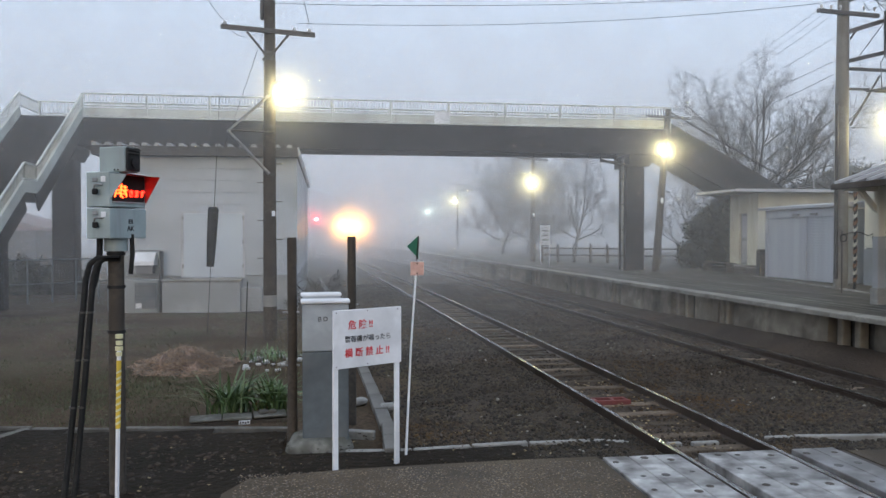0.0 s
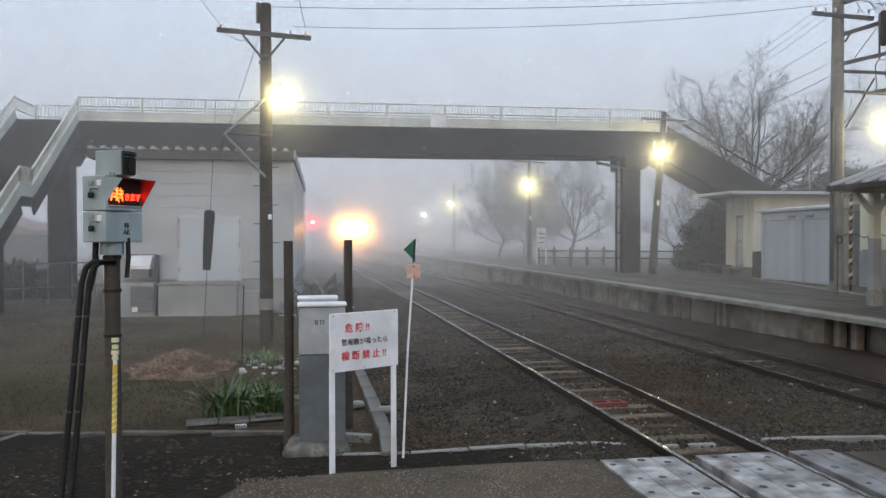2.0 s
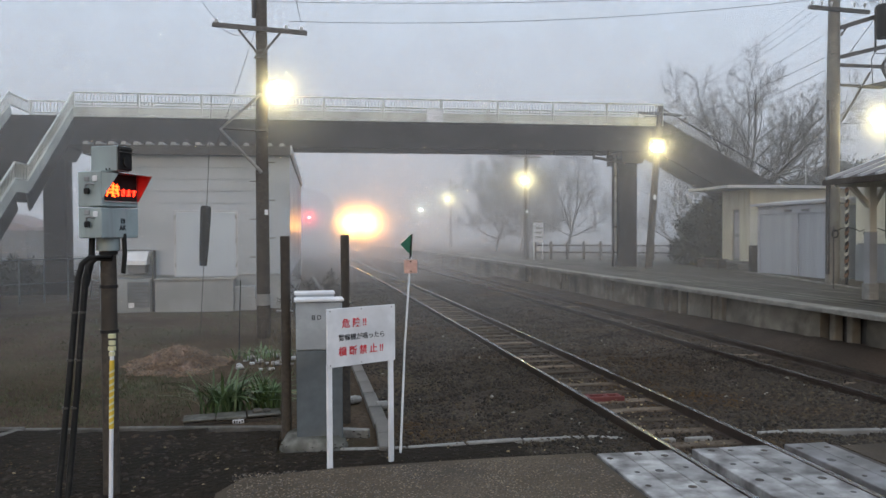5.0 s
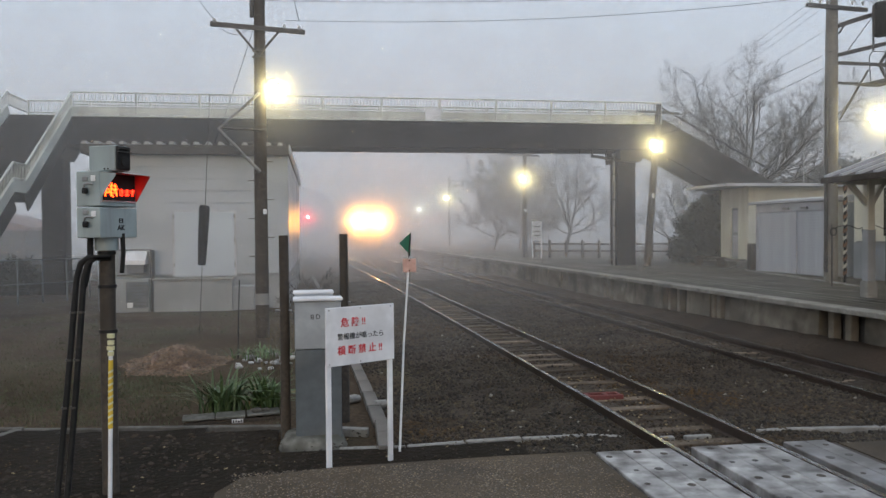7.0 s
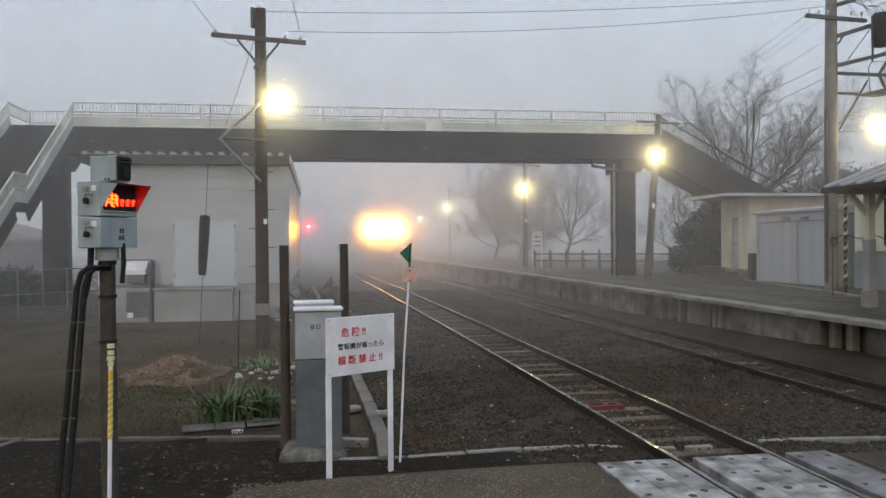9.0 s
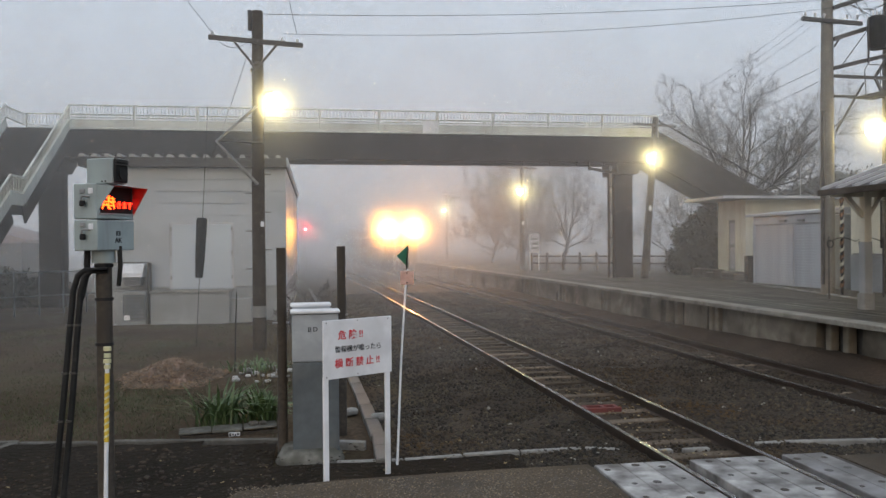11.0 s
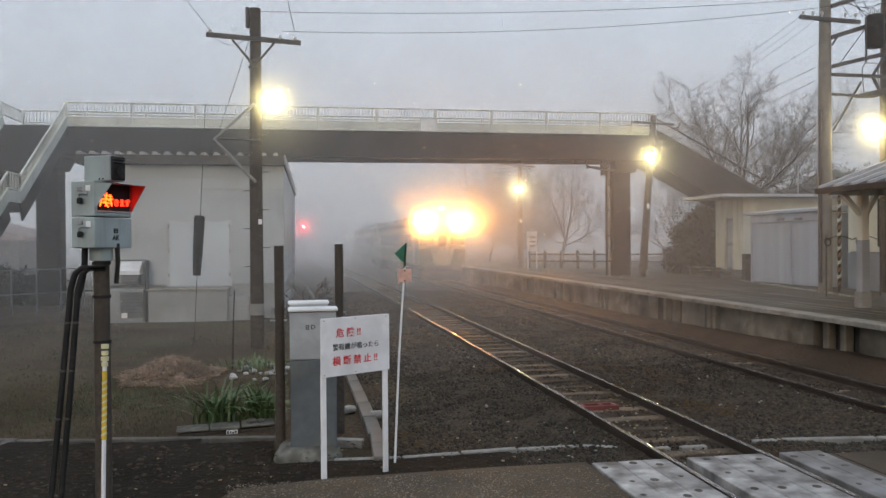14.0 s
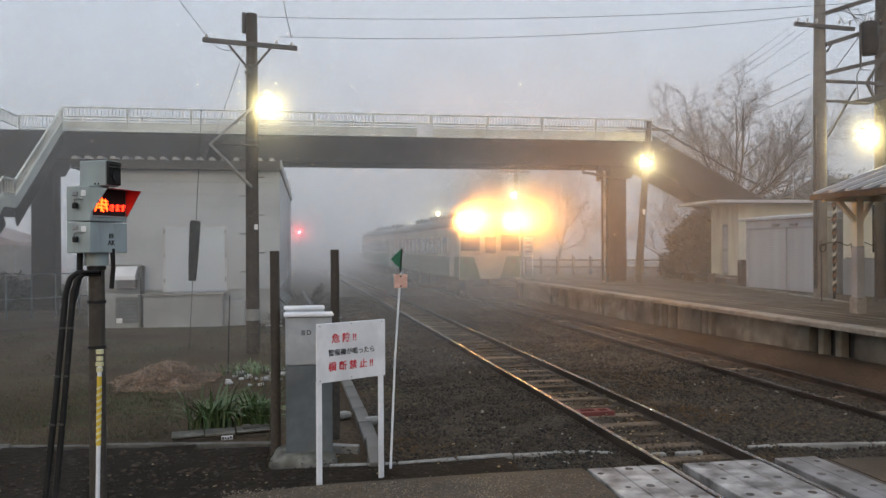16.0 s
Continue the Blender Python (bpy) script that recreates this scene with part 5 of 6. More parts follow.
def transformer_poles():
    t = thing("transformer_pole", (14.42, 20.45, PLATFORM_TOP), "brown pole frame carrying a transformer above the platform", "utility pole")
    for dx, dy, h, r in ((0, 0, 9.2, 0.19), (1.78, -0.25, 9.6, 0.2)):
        part("shaft", Shape().tube([(dx, dy, -0.2), (dx, dy, h * 0.6), (dx + 0.02, dy, h)], [r, r * 0.92, r * 0.75], 14), CONPOLE if dx == 0 else WOODPOLE, t, "weathered brown pole")
    part("conduit", Shape().tube([(-0.22, -0.1, 0.3), (-0.22, -0.1, 5.2)], 0.05, 8), DARKSTEEL, t, "grey conduit")
    part("crossarm", Shape().beam((-0.9, -0.2, 7.75), (0.95, -0.2, 7.67), 0.1, 0.1), DARKSTEEL, t, "dark steel crossarm")
    s = Shape()
    for xx in (-0.8, -0.5, -0.22, 0.5, 0.82):
        insulator(s, (xx, -0.2, 7.79))
    part("insulator", s, WHITE, t)
    for a, b, w in (((0.1, -0.15, 7.22), (1.8, -0.4, 7.75), 0.12), ((0.1, -0.15, 6.4), (1.8, -0.4, 6.8), 0.11), ((0.1, -0.15, 6.18), (1.8, -0.4, 6.1), 0.09), ((0.1, -0.15, 5.62), (0.7, -0.2, 5.6), 0.07)):
        part("beam", Shape().beam(a, b, w * 0.6, w), DARKSTEEL, t)
    part("beam", Shape().beam((0.15, -0.15, 4.6), (1.0, -0.2, 6.0), 0.04, 0.05), DARKSTEEL, t)
    part("brace", Shape().beam((0.12, -0.15, 7.0), (0.3, -0.2, 7.3), 0.03, 0.05), DARKSTEEL, t)
    part("brace", Shape().beam((1.8, -0.4, 7.0), (1.25, -0.35, 6.15), 0.06, 0.07), DARKSTEEL, t)
    part("brace", Shape().beam((1.25, -0.35, 6.1), (1.75, -0.35, 5.2), 0.06, 0.07), DARKSTEEL, t)
    part("transformer", Shape().tube([(1.12, -0.6, 6.86), (1.12, -0.6, 7.0), (1.12, -0.6, 7.72), (1.12, -0.6, 7.78)], [0.2, 0.25, 0.25, 0.18], 18), BLACKIRON, t, "dark grey transformer can")
    part("hanger", Shape().beam((0.85, -0.6, 6.45), (0.85, -0.6, 7.7), 0.04, 0.04, (0, 1, 0)), DARKSTEEL, t)
    part("shade_plate", Shape().prism([(0.6, 5.56), (1.9, 5.85), (1.9, 5.75), (1.4, 5.54)], -0.5, -0.1, "y"), BLACKIRON, t, "dark lamp bracket plate")
    for k in range(3):
        part("bushing", Shape().tube([(1.0 + 0.12 * k, -0.6, 7.76), (1.0 + 0.12 * k, -0.6, 7.95)], [0.03, 0.015], 8), WHITE, t)
    rr = random.Random(12)
    for k in range(7):
        x0 = 0.1 + rr.random() * 0.9
        pts = [(x0, -0.35, 8.3 + rr.uniform(-0.3, 0.2)), (x0 + 0.3, -0.4, 7.9 + rr.uniform(-0.2, 0.2)), (x0 + 0.6, -0.45, 7.85 + rr.uniform(-0.1, 0.3)), (1.8, -0.4, 8.2 + rr.uniform(-0.4, 0.4))]
        part("jumper_wire", Shape().tube(pts, 0.008, 5), BLACKIRON, t)
    part("beam", Shape().beam((0.1, -0.15, 8.1), (1.8, -0.3, 8.65), 0.07, 0.12), DARKSTEEL, t)
    part("brace", Shape().beam((0.3, -0.2, 6.45), (1.0, -0.45, 7.5), 0.02, 0.02), DARKSTEEL, t)
    part("brace", Shape().tube([(0.85, -0.5, 5.6), (0.8, -0.5, 6.3), (0.9, -0.5, 6.45), (1.3, -0.5, 6.45), (1.3, -0.5, 5.9)], 0.014, 6), DARKSTEEL, t)
    lamp_head(t, (1.18, -0.3, 4.62), 0.17)
    lamp_mist((14.42 + 1.18, 20.15, PLATFORM_TOP + 4.62))
    for i in range(13):
        z = 0.25 + i * 0.2
        p = Shape()
        ring = [(0.36 + 0.058 * math.cos(a), -0.12 + 0.058 * math.sin(a), z + 0.06 * math.cos(a)) for a in [2 * math.pi * k / 10 for k in range(10)]]
        p.add(ring + [(x, y, q + 0.1) for x, y, q in ring], [(k, (k + 1) % 10, 10 + (k + 1) % 10, 10 + k) for k in range(10)], True)
        part("stripe", p, CREAMWALL if i % 2 else STRIPEBROWN, t)
    part("stripe_post", Shape().tube([(0.36, -0.12, -0.1), (0.36, -0.12, 2.85)], 0.04, 10), BLACKIRON, t, "guard with slanting pale and brown stripes")
    return t


transformer_poles()


def wire(a, b, sag, r=0.006, name="overhead_wire", label="thin dark overhead wire"):
    a, b = Vector(a), Vector(b)
    pts = [a.lerp(b, i / 16) - Vector((0, 0, sag * 4 * (i / 16) * (1 - i / 16))) for i in range(17)]
    whole(name, Shape().tube(pts, r, 5), BLACKIRON, label, "wire", "overhead wires")


wire((-1.25, 19.2, 7.86), (14.0, 18.2, 8.6), 0.2)
wire((-0.65, 19.15, 7.4), (14.04, 18.2, 8.44), 0.3)
wire((-2.3, 19.13, 7.36), (-5.6, 2.0, 11), 0.3)
wire((-2.3, 19.15, 7.33), (-1.45, 19.2, 7.25), 0.25, 0.007)
wire((-1.4, 19.3, 7.3), (-4.2, 33, 5.5), 0.1, 0.008)
wire((-0.35, 19.15, 7.38), (-0.7, 19.2, 9.2), 0.1, 0.008)
for k, (z, x) in enumerate(((8.68, 13.62), (8.68, 13.92), (8.68, 14.2), (8.63, 15.24))):
    wire((x, 20.25, z), (13.2 + 0.5 * k, 31.6, 7.3), 0.25, 0.0045)
wire((14.3, 20.2, 7.35), (13.6, 31.5, 6.6), 0.15, 0.006)
wire((14.3, 20.2, 7.0), (13.9, 31.5, 6.3), 0.25, 0.006)
wire((14.2, 31.5, 7.3), (11.8, 43.9, 6.7), 0.3, 0.007)

# ---- station ----
def station_hut():
    t = thing("station_hut", (17.1, 29.3, PLATFORM_TOP), "cream walled flat-roofed hut on the platform", "hut")
    part("plinth", Shape().box(-0.02, 4.6, -0.02, 2.32, -0.05, 0.3, 0.02), PALEKERB, t, "low concrete plinth")
    part("pillar", Shape().box(-0.06, 0.16, 0.0, 0.8, 0.305, 3.2, 0.015), CREAMWALL, t, "cream wall pier")
    part("wall", Shape().box(0.0, 0.15, 1.52, 2.3, 0.305, 3.2, 0.006), CREAMWALL, t, "cream wall")
    part("wall", Shape().box(0.0, 0.15, 0.8, 1.52, 2.42, 3.2), CREAMWALL, t, "cream wall over the door")
    door = part("door", Shape().box(0.07, 0.11, 0.82, 1.5, 0.31, 2.41, 0.006), GREYWALL, t, "grey door set back in the wall")
    part("door_panel", Shape().box(0.06, 0.071, 0.9, 1.42, 1.4, 2.3, 0.004), SHUTTER, door)
    part("door_panel", Shape().box(0.06, 0.071, 0.9, 1.42, 0.4, 1.28, 0.004), SHUTTER, door)
    part("door_handle", Shape().box(0.04, 0.062, 0.86, 0.9, 1.28, 1.42, 0.004), STEEL, door)
    part("wall", Shape().box(0.16, 4.6, 0.0, 0.15, 0.305, 3.2), CREAMWALL, t, "cream wall")
    part("wall", Shape().box(0.15, 4.6, 2.15, 2.3, 0.305, 3.2), CREAMWALL, t, "cream wall")
    part("wall", Shape().box(4.45, 4.6, 0.15, 2.15, 0.305, 3.2), CREAMWALL, t, "cream wall")
    roof = part("roof", Shape().box(-1.45, 5.0, -0.8, 2.45, 3.205, 3.27, 0.012), GREYWALL, t, "thin flat roof slab")
    part("roof_edge", Shape().box(-1.47, 5.02, -0.83, -0.802, 3.2, 3.31, 0.006), SHUTTER, roof, "pale metal roof edge")
    part("roof_edge", Shape().box(-1.48, -1.452, -0.8, 2.45, 3.2, 3.31, 0.006), SHUTTER, roof, "pale metal roof edge")
    part("antenna_mast", Shape().tube([(2.75, 0.6, 3.27), (2.75, 0.6, 4.55)], 0.02, 6), STEEL, t, "thin grey mast")
    step = part("step", Shape().box(-0.75, -0.07, -0.3, 2.6, -0.05, 0.22, 0.02), DARKKERB, t, "worn concrete step")
    part("step_edge", Shape().box(-0.78, -0.75, -0.3, 2.6, 0.12, 0.23, 0.006), WOODPOLE, step)
    return t


def platform_bench():
    t = thing("bench", (15.9, 29.6, PLATFORM_TOP), "low dark wooden bench beside the hut", "bench")
    for k in range(3):
        part("seat_board", Shape().box(k * 0.14, k * 0.14 + 0.12, 0, 2.2, 0.36, 0.4, 0.008), WOODPOLE, t)
    for y in (0.15, 1.95):
        part("leg", Shape().box(0.03, 0.37, y, y + 0.1, -0.02, 0.36, 0.01), WOODPOLE, t)
    return t


platform_bench()
station_hut()


def shutter_shed():
    t = thing("shutter_shed", (15.85, 22.7, PLATFORM_TOP), "grey shed with two roller shutters on the platform", "shed")
    part("wall", Shape().box(0.05, 1.1, 0, 4.0, 0, 2.35), GREYWALL, t)
    roof = part("roof", Shape().prism([(-0.15, 2.42), (-0.15, 2.5), (1.15, 2.62), (1.15, 2.4)], -0.1, 4.35, "y"), SHUTTER, t, "grey metal roof edge")
    part("lintel", Shape().box(-0.02, 0.05, 0, 4.0, 2.12, 2.4, 0.01), SHUTTER, t)
    for y in (0.0, 1.55, 3.92):
        part("jamb", Shape().box(-0.03, 0.05, y, y + 0.08, 0, 2.12, 0.008), SHUTTER, t)
    for y0, y1 in ((0.08, 1.55), (1.63, 3.92)):
        sh = part("roller_shutter", Shape().box(0.03, 0.045, y0, y1, 0.02, 2.12), SHUTTER, t, "closed grey roller shutter")
        me = Shape().prism([(-0.004, 0.0), (0.0, 0.02), (0.0, 0.075), (-0.004, 0.09), (0.02, 0.09), (0.02, 0.0)], y0, y1, "y").mesh("slat")
        me.materials.append(SHUTTER)
        for k in range(23):
            part("slat", me, None, sh, m=Matrix.Translation((0.018, 0, 0.03 + k * 0.09)))
    part("bin", Shape().box(-0.22, 0.1, 4.02, 4.28, 0.0, 1.0, 0.02), DARKSTEEL, t, "dark metal box beside the shutter")
    for y in (0.9, 1.9):
        part("fitting", Shape().box(-0.1, -0.02, y, y + 0.35, 2.18, 2.25, 0.01), STEEL, t, "reflecting light fitting")
    return t


shutter_shed()


def station_building():
    t = thing("station_building", (16.3, 9.0, PLATFORM_TOP), "cream station wall with a grey dado", "station building")
    part("wall", Shape().box(0, 0.2, 0, 13.0, 1.1, 3.3), CREAMWALL, t, "cream upper wall")
    part("dado", Shape().box(-0.02, 0.2, 0, 13.0, 0.0, 1.1), GREYWALL, t, "grey dado")
    part("wall", Shape().box(0.2, 5, 12.8, 13.0, 0.0, 3.3), CREAMWALL, t, "cream wall")
    part("roof", Shape().box(-0.3, 5, -0.2, 13.2, 3.3, 3.45, 0.02), ROOFTIN, t, "dark roof edge")
    for y in (8.6, 11.2):
        part("window", Shape().box(-0.03, 0.0, y, y + 0.5, 1.3, 2.7, 0.01), GIRDER, t, "narrow dark window")
    part("rail", Shape().beam((-0.06, 7.0, 1.12), (-0.06, 12.8, 1.12), 0.04, 0.05), STEEL, t)
    return t


station_building()


def canopy():
    t = thing("platform_canopy", (11.2, 8.6, 0), "platform canopy with pale roof seams on cream posts", "canopy")
    x1, z0, z1, ln = 3.6, 3.5, 4.75, 7.6
    s = Shape().prism([(0, z0), (x1, z1), (x1, z1 - 0.06), (0, z0 - 0.06)], 0, ln, "y")
    roof = part("roof", s, ROOFTIN, t, "dark metal roof")
    seam = Shape().prism([(0.02, z0 + 0.0), (x1, z1 + 0.0), (x1, z1 + 0.07), (0.02, z0 + 0.07)], 0, 0.09, "y").mesh("seam")
    seam.materials.append(SHUTTER)
    for i in range(15):
        part("seam", seam, None, roof, "pale roof seam", Matrix.Translation((0, 0.05 + i * 0.53, 0)))
    part("back_slope", Shape().prism([(x1, z1), (x1 + 1.6, z0 + 0.6), (x1 + 1.6, z0 + 0.54), (x1, z1 - 0.06)], 0, ln, "y"), ROOFTIN, t)
    part("fascia", Shape().box(-0.03, 0.02, 0, ln, z0 - 0.11, z0 + 0.02, 0.008), WOODPOLE, t, "dark timber fascia")
    part("gable_board", Shape().prism([(0, z0 - 0.11), (0, z0 - 0.02), (x1, z1 - 0.05), (x1, z1 - 0.16)], ln, ln + 0.05, "y"), WOODPOLE, t, "dark timber gable board")
    for y in (1.2, 7.3):
        p = part("post", Shape().box(0.85, 1.03, y - 0.09, y + 0.09, PLATFORM_TOP + 1.5, 3.75, 0.015), CREAMWALL, t, "cream painted timber post")
        part("post_base", Shape().box(0.84, 1.04, y - 0.1, y + 0.1, PLATFORM_TOP + 0.35, PLATFORM_TOP + 1.5, 0.015), GREYWALL, p, "grey painted lower post")
        part("post_foot", Shape().box(0.81, 1.07, y - 0.13, y + 0.13, PLATFORM_TOP - 0.02, PLATFORM_TOP + 0.36, 0.02), PALEKERB, p, "concrete post foot")
        part("brace", Shape().beam((0.9, y, 2.9), (0.35, y, 3.5), 0.1, 0.1), CREAMWALL, p)
        part("brace", Shape().beam((0.98, y, 2.9), (1.6, y, 3.9), 0.1, 0.1), CREAMWALL, p)
        part("beam", Shape().beam((0.1, y, 3.42), (3.4, y, 3.42), 0.1, 0.14), CREAMWALL, p)
    return t


canopy()


def chain_rail():
    """A dark chain slung between hooks before the station wall."""
    t = thing("chain", (13.45, 19.0, 0), "dark chain hung in loops beside the station wall", "chain")
    def sag(x):
        return 2.36 + 0.1 * abs(math.sin(x * 4.2))
    for k in range(26):
        x = k * 0.062
        p, q = Vector((x, 0, sag(x))), Vector((x + 0.06, 0, sag(x + 0.062)))
        part("link", Shape().tube([p, (p + q) / 2 + Vector((0, 0.012 if k % 2 else -0.012, 0)), q], 0.011, 5), BLACKIRON, t)
    for x in (0.02, 0.95, 1.15):
        ring = [(x + 0.09 * math.cos(a), 0.0, 2.3 + 0.1 * math.sin(a)) for a in [2 * math.pi * i / 12 for i in range(13)]]
        part("coil", Shape().tube(ring, 0.014, 6), BLACKIRON, t, "coiled end of the chain")
    for x in (0.0, 1.6):
        part("hook_post", Shape().tube([(x, 0.03, PLATFORM_TOP - 0.02), (x, 0.03, 2.5)], 0.02, 8), DARKSTEEL, t, "thin steel post")


chain_rail()


def platform_fence():
    a, b = Vector((12.1, 43.3, PLATFORM_TOP)), Vector((19.8, 38.0, PLATFORM_TOP))
    t = thing("platform_fence", a, "dark timber post and rail fence at the back of the platform", "fence")
    n = 11
    for i in range(n):
        p = (b - a) * (i / (n - 1))
        part("post", Shape().tube([p + Vector((0, 0, -0.1)), p + Vector((0, 0, 0.95)), p + Vector((0, 0, 1.0))], [0.09, 0.085, 0.06], 10), WOODPOLE, t)
        if i:
            q = (b - a) * ((i - 1) / (n - 1))
            for z in (0.78, 0.4):
                part("rail", Shape().tube([q + Vector((0, 0, z)), p + Vector((0, 0, z))], 0.05, 8), WOODPOLE, t)
    return t


platform_fence()


def notice_board(x, y):
    t = thing("station_sign", (x, y, PLATFORM_TOP), "white station name board on two legs", "sign")
    board = part("board", Shape().box(-0.28, 0.28, -0.03, 0.03, 0.95, 2.05, 0.01), WHITE, t, "white board")
    for dx in (-0.27, 0.23):
        part("leg", Shape().box(dx, dx + 0.05, -0.025, 0.025, -0.1, 1.0), WHITE, t)
    for z in (1.7, 1.45, 1.2):
        part("bar", Shape().box(-0.16, 0.16, -0.036, -0.031, z, z + 0.08), STEEL, board)
    return t


notice_board(12.2, 43.0)


# ---- trees ----
def bare_tree(x, y, z, h, spread, seed, label, limbs=7, trunk=0.22, twig=0.0075, fork=0.3, sides=(9, 7, 5)):
    """A short trunk that forks low into spreading limbs, with side branches and twigs all along them."""
    r = random.Random(seed)
    t = thing("bare_tree", (x, y, z), label, "tree", "bare winter trees")
    grown = []

    def grow(p, way, ln, r0, k):
        n = (7, 6, 5, 4, 3)[k]
        pts = [p]
        for i in range(n):
            wander = Vector((r.gauss(0, 1), r.gauss(0, 1), r.gauss(0, 0.8))) * (0.05 + 0.045 * k)
            way = (way + wander + Vector((0, 0, 0.03 if k < 3 else 0.0))).normalized()
            pts.append(pts[-1] + way * (ln / n))
        r1 = max(r0 * 0.16, twig * 0.6)
        grown.append((k, pts, r0, r1))
        if k - 1 >= len(sides):
            return
        for c in range(sides[k - 1]):
            f = 0.18 + 0.82 * (c + r.random()) / sides[k - 1]
            i = min(int(f * n), n - 1)
            at = pts[i].lerp(pts[i + 1], f * n - i)
            d = (pts[i + 1] - pts[i]).normalized()
            out = Vector((r.gauss(0, 1), r.gauss(0, 1), r.gauss(0.15, 0.7)))
            out = (out - d * out.dot(d)).normalized()
            a = r.uniform(0.5, 1.05)
            grow(at, (d * math.cos(a) + out * math.sin(a)).normalized(), ln * (0.6 - 0.3 * f) * r.uniform(0.75, 1.25), max((r0 + (r1 - r0) * f) * 0.6, twig), k + 1)

    top = Vector((0.05, 0, fork))
    grown.append((0, [Vector((0, 0, 0)), Vector((0.012, 0.01, fork * 0.5)), top], trunk, trunk * 0.8))
    for i in range(limbs):
        a = 2 * math.pi * (i + 0.6 * r.random()) / limbs
        lift = r.uniform(0.2, 0.6) if i % 2 else r.uniform(0.7, 1.35)
        way = Vector((math.cos(a) * math.cos(lift), math.sin(a) * math.cos(lift), math.sin(lift)))
        grow(top - Vector((0, 0, 0.06 * fork * (i % 4))), way, (0.46 + 0.22 * math.sin(lift)) * r.uniform(0.9, 1.1), trunk * r.uniform(0.4, 0.55), 1)
    high = max(p.z for _, pts, _, _ in grown for p in pts)
    wide = sorted(abs(p.x) for _, pts, _, _ in grown for p in pts)
    wide = wide[int(len(wide) * 0.965)]
    wood, twigs = Shape(), Shape()
    for k, pts, r0, r1 in grown:
        pts = [Vector((p.x * spread / wide, p.y * spread / wide, p.z * h / high - 0.15)) for p in pts]
        n = len(pts) - 1
        (wood if k < 2 else twigs).tube(pts, [r0 + (r1 - r0) * i / n for i in range(n + 1)], 8 if k < 2 else (5 if k < 3 else 3), caps=False)
    part("trunk", wood, BARK, t, "dark bare trunk and limbs")
    part("crown", twigs, BARK, t, "fine bare twigs")
    return t


bare_tree(21.0, 37.2, 0.3, 12.3, 5.2, 37, "large spreading bare cherry tree behind the platform hut", 12, 0.23, 0.0065, 0.4, (12, 9, 7))
bare_tree(16.8, 52.0, 0.3, 8.9, 3.3, 50, "spreading bare tree beside the platform, dim in fog", 8, 0.15, 0.011, 0.3)
bare_tree(13.6, 60.0, 0.3, 9.6, 3.6, 14, "bare tree almost lost in fog", 8, 0.13, 0.014, 0.22)
bare_tree(16.6, 64.0, 0.3, 10.0, 4.2, 15, "bare tree almost lost in fog", 8, 0.13, 0.014, 0.22)
bare_tree(14.9, 56.5, 0.3, 9.0, 3.2, 21, "bare tree almost lost in fog", 8, 0.13, 0.013, 0.22)
bare_tree(18.6, 38.5, 0.3, 6.6, 2.6, 33, "small bare tree behind the footbridge stairs", 7, 0.08, 0.007, 0.25)
bare_tree(-0.25, 24.2, -0.2, 1.7, 0.9, 5, "small dry leafless shrub beside the tracks", 7, 0.035, 0.009, 0.2, (6, 5))
bare_tree(-0.75, 22.8, -0.2, 1.3, 0.6, 6, "small dry leafless shrub beside the tracks", 6, 0.03, 0.006, 0.2, (6, 5))


def evergreen(x, y, z, lobes, n, seed, label):
    """Many small leaves over an uneven mass of several lobes (x, z, radius)."""
    r = random.Random(seed)
    t = thing("evergreen_bush", (x, y, z), label, "bush")
    core, leaves = Shape(), Shape()
    area = sum(q[2] ** 2 for q in lobes)
    for cx, cz, rad in lobes:
        first = len(core.v)
        for j in range(9):
            for i in range(16):
                a, b = math.pi * j / 8, 2 * math.pi * i / 16
                d = Vector((math.sin(a) * math.cos(b), math.sin(a) * math.sin(b), math.cos(a)))
                k = rad * (0.72 + 0.3 * noise.noise(d * 1.8 + Vector((seed + cx, cz, 0))))
                core.v.append((cx + d.x * k, d.y * k, max(cz + d.z * k, 0.0)))
        for j in range(8):
            for i in range(16):
                core.f.append(tuple(first + q for q in (j * 16 + i, j * 16 + (i + 1) % 16, (j + 1) * 16 + (i + 1) % 16, (j + 1) * 16 + i)))
                core.s.append(True)
        for _ in range(int(n * rad * rad / area)):
            d = Vector((r.gauss(0, 1), r.gauss(0, 1), r.gauss(0, 1))).normalized()
            k = rad * (0.78 + 0.35 * noise.noise(d * 1.8 + Vector((seed + cx, cz, 0)))) * r.uniform(0.8, 1.22)
            p = Vector((cx + d.x * k, d.y * k, max(cz + d.z * k, 0.02)))
            u = Vector((r.gauss(0, 1), r.gauss(0, 1), r.gauss(0, 1))).normalized()
            w = d.cross(u).normalized() * r.uniform(0.03, 0.06)
            u = u * r.uniform(0.06, 0.13)
            leaves.add([p - u, p + w, p + u, p - w], [(0, 1, 2, 3)])
    part("branches", core, HEDGE, t)
    tagged(part("leaves", leaves, HEDGE, t, "small dark evergreen leaves"), kind="stuff")
    return t


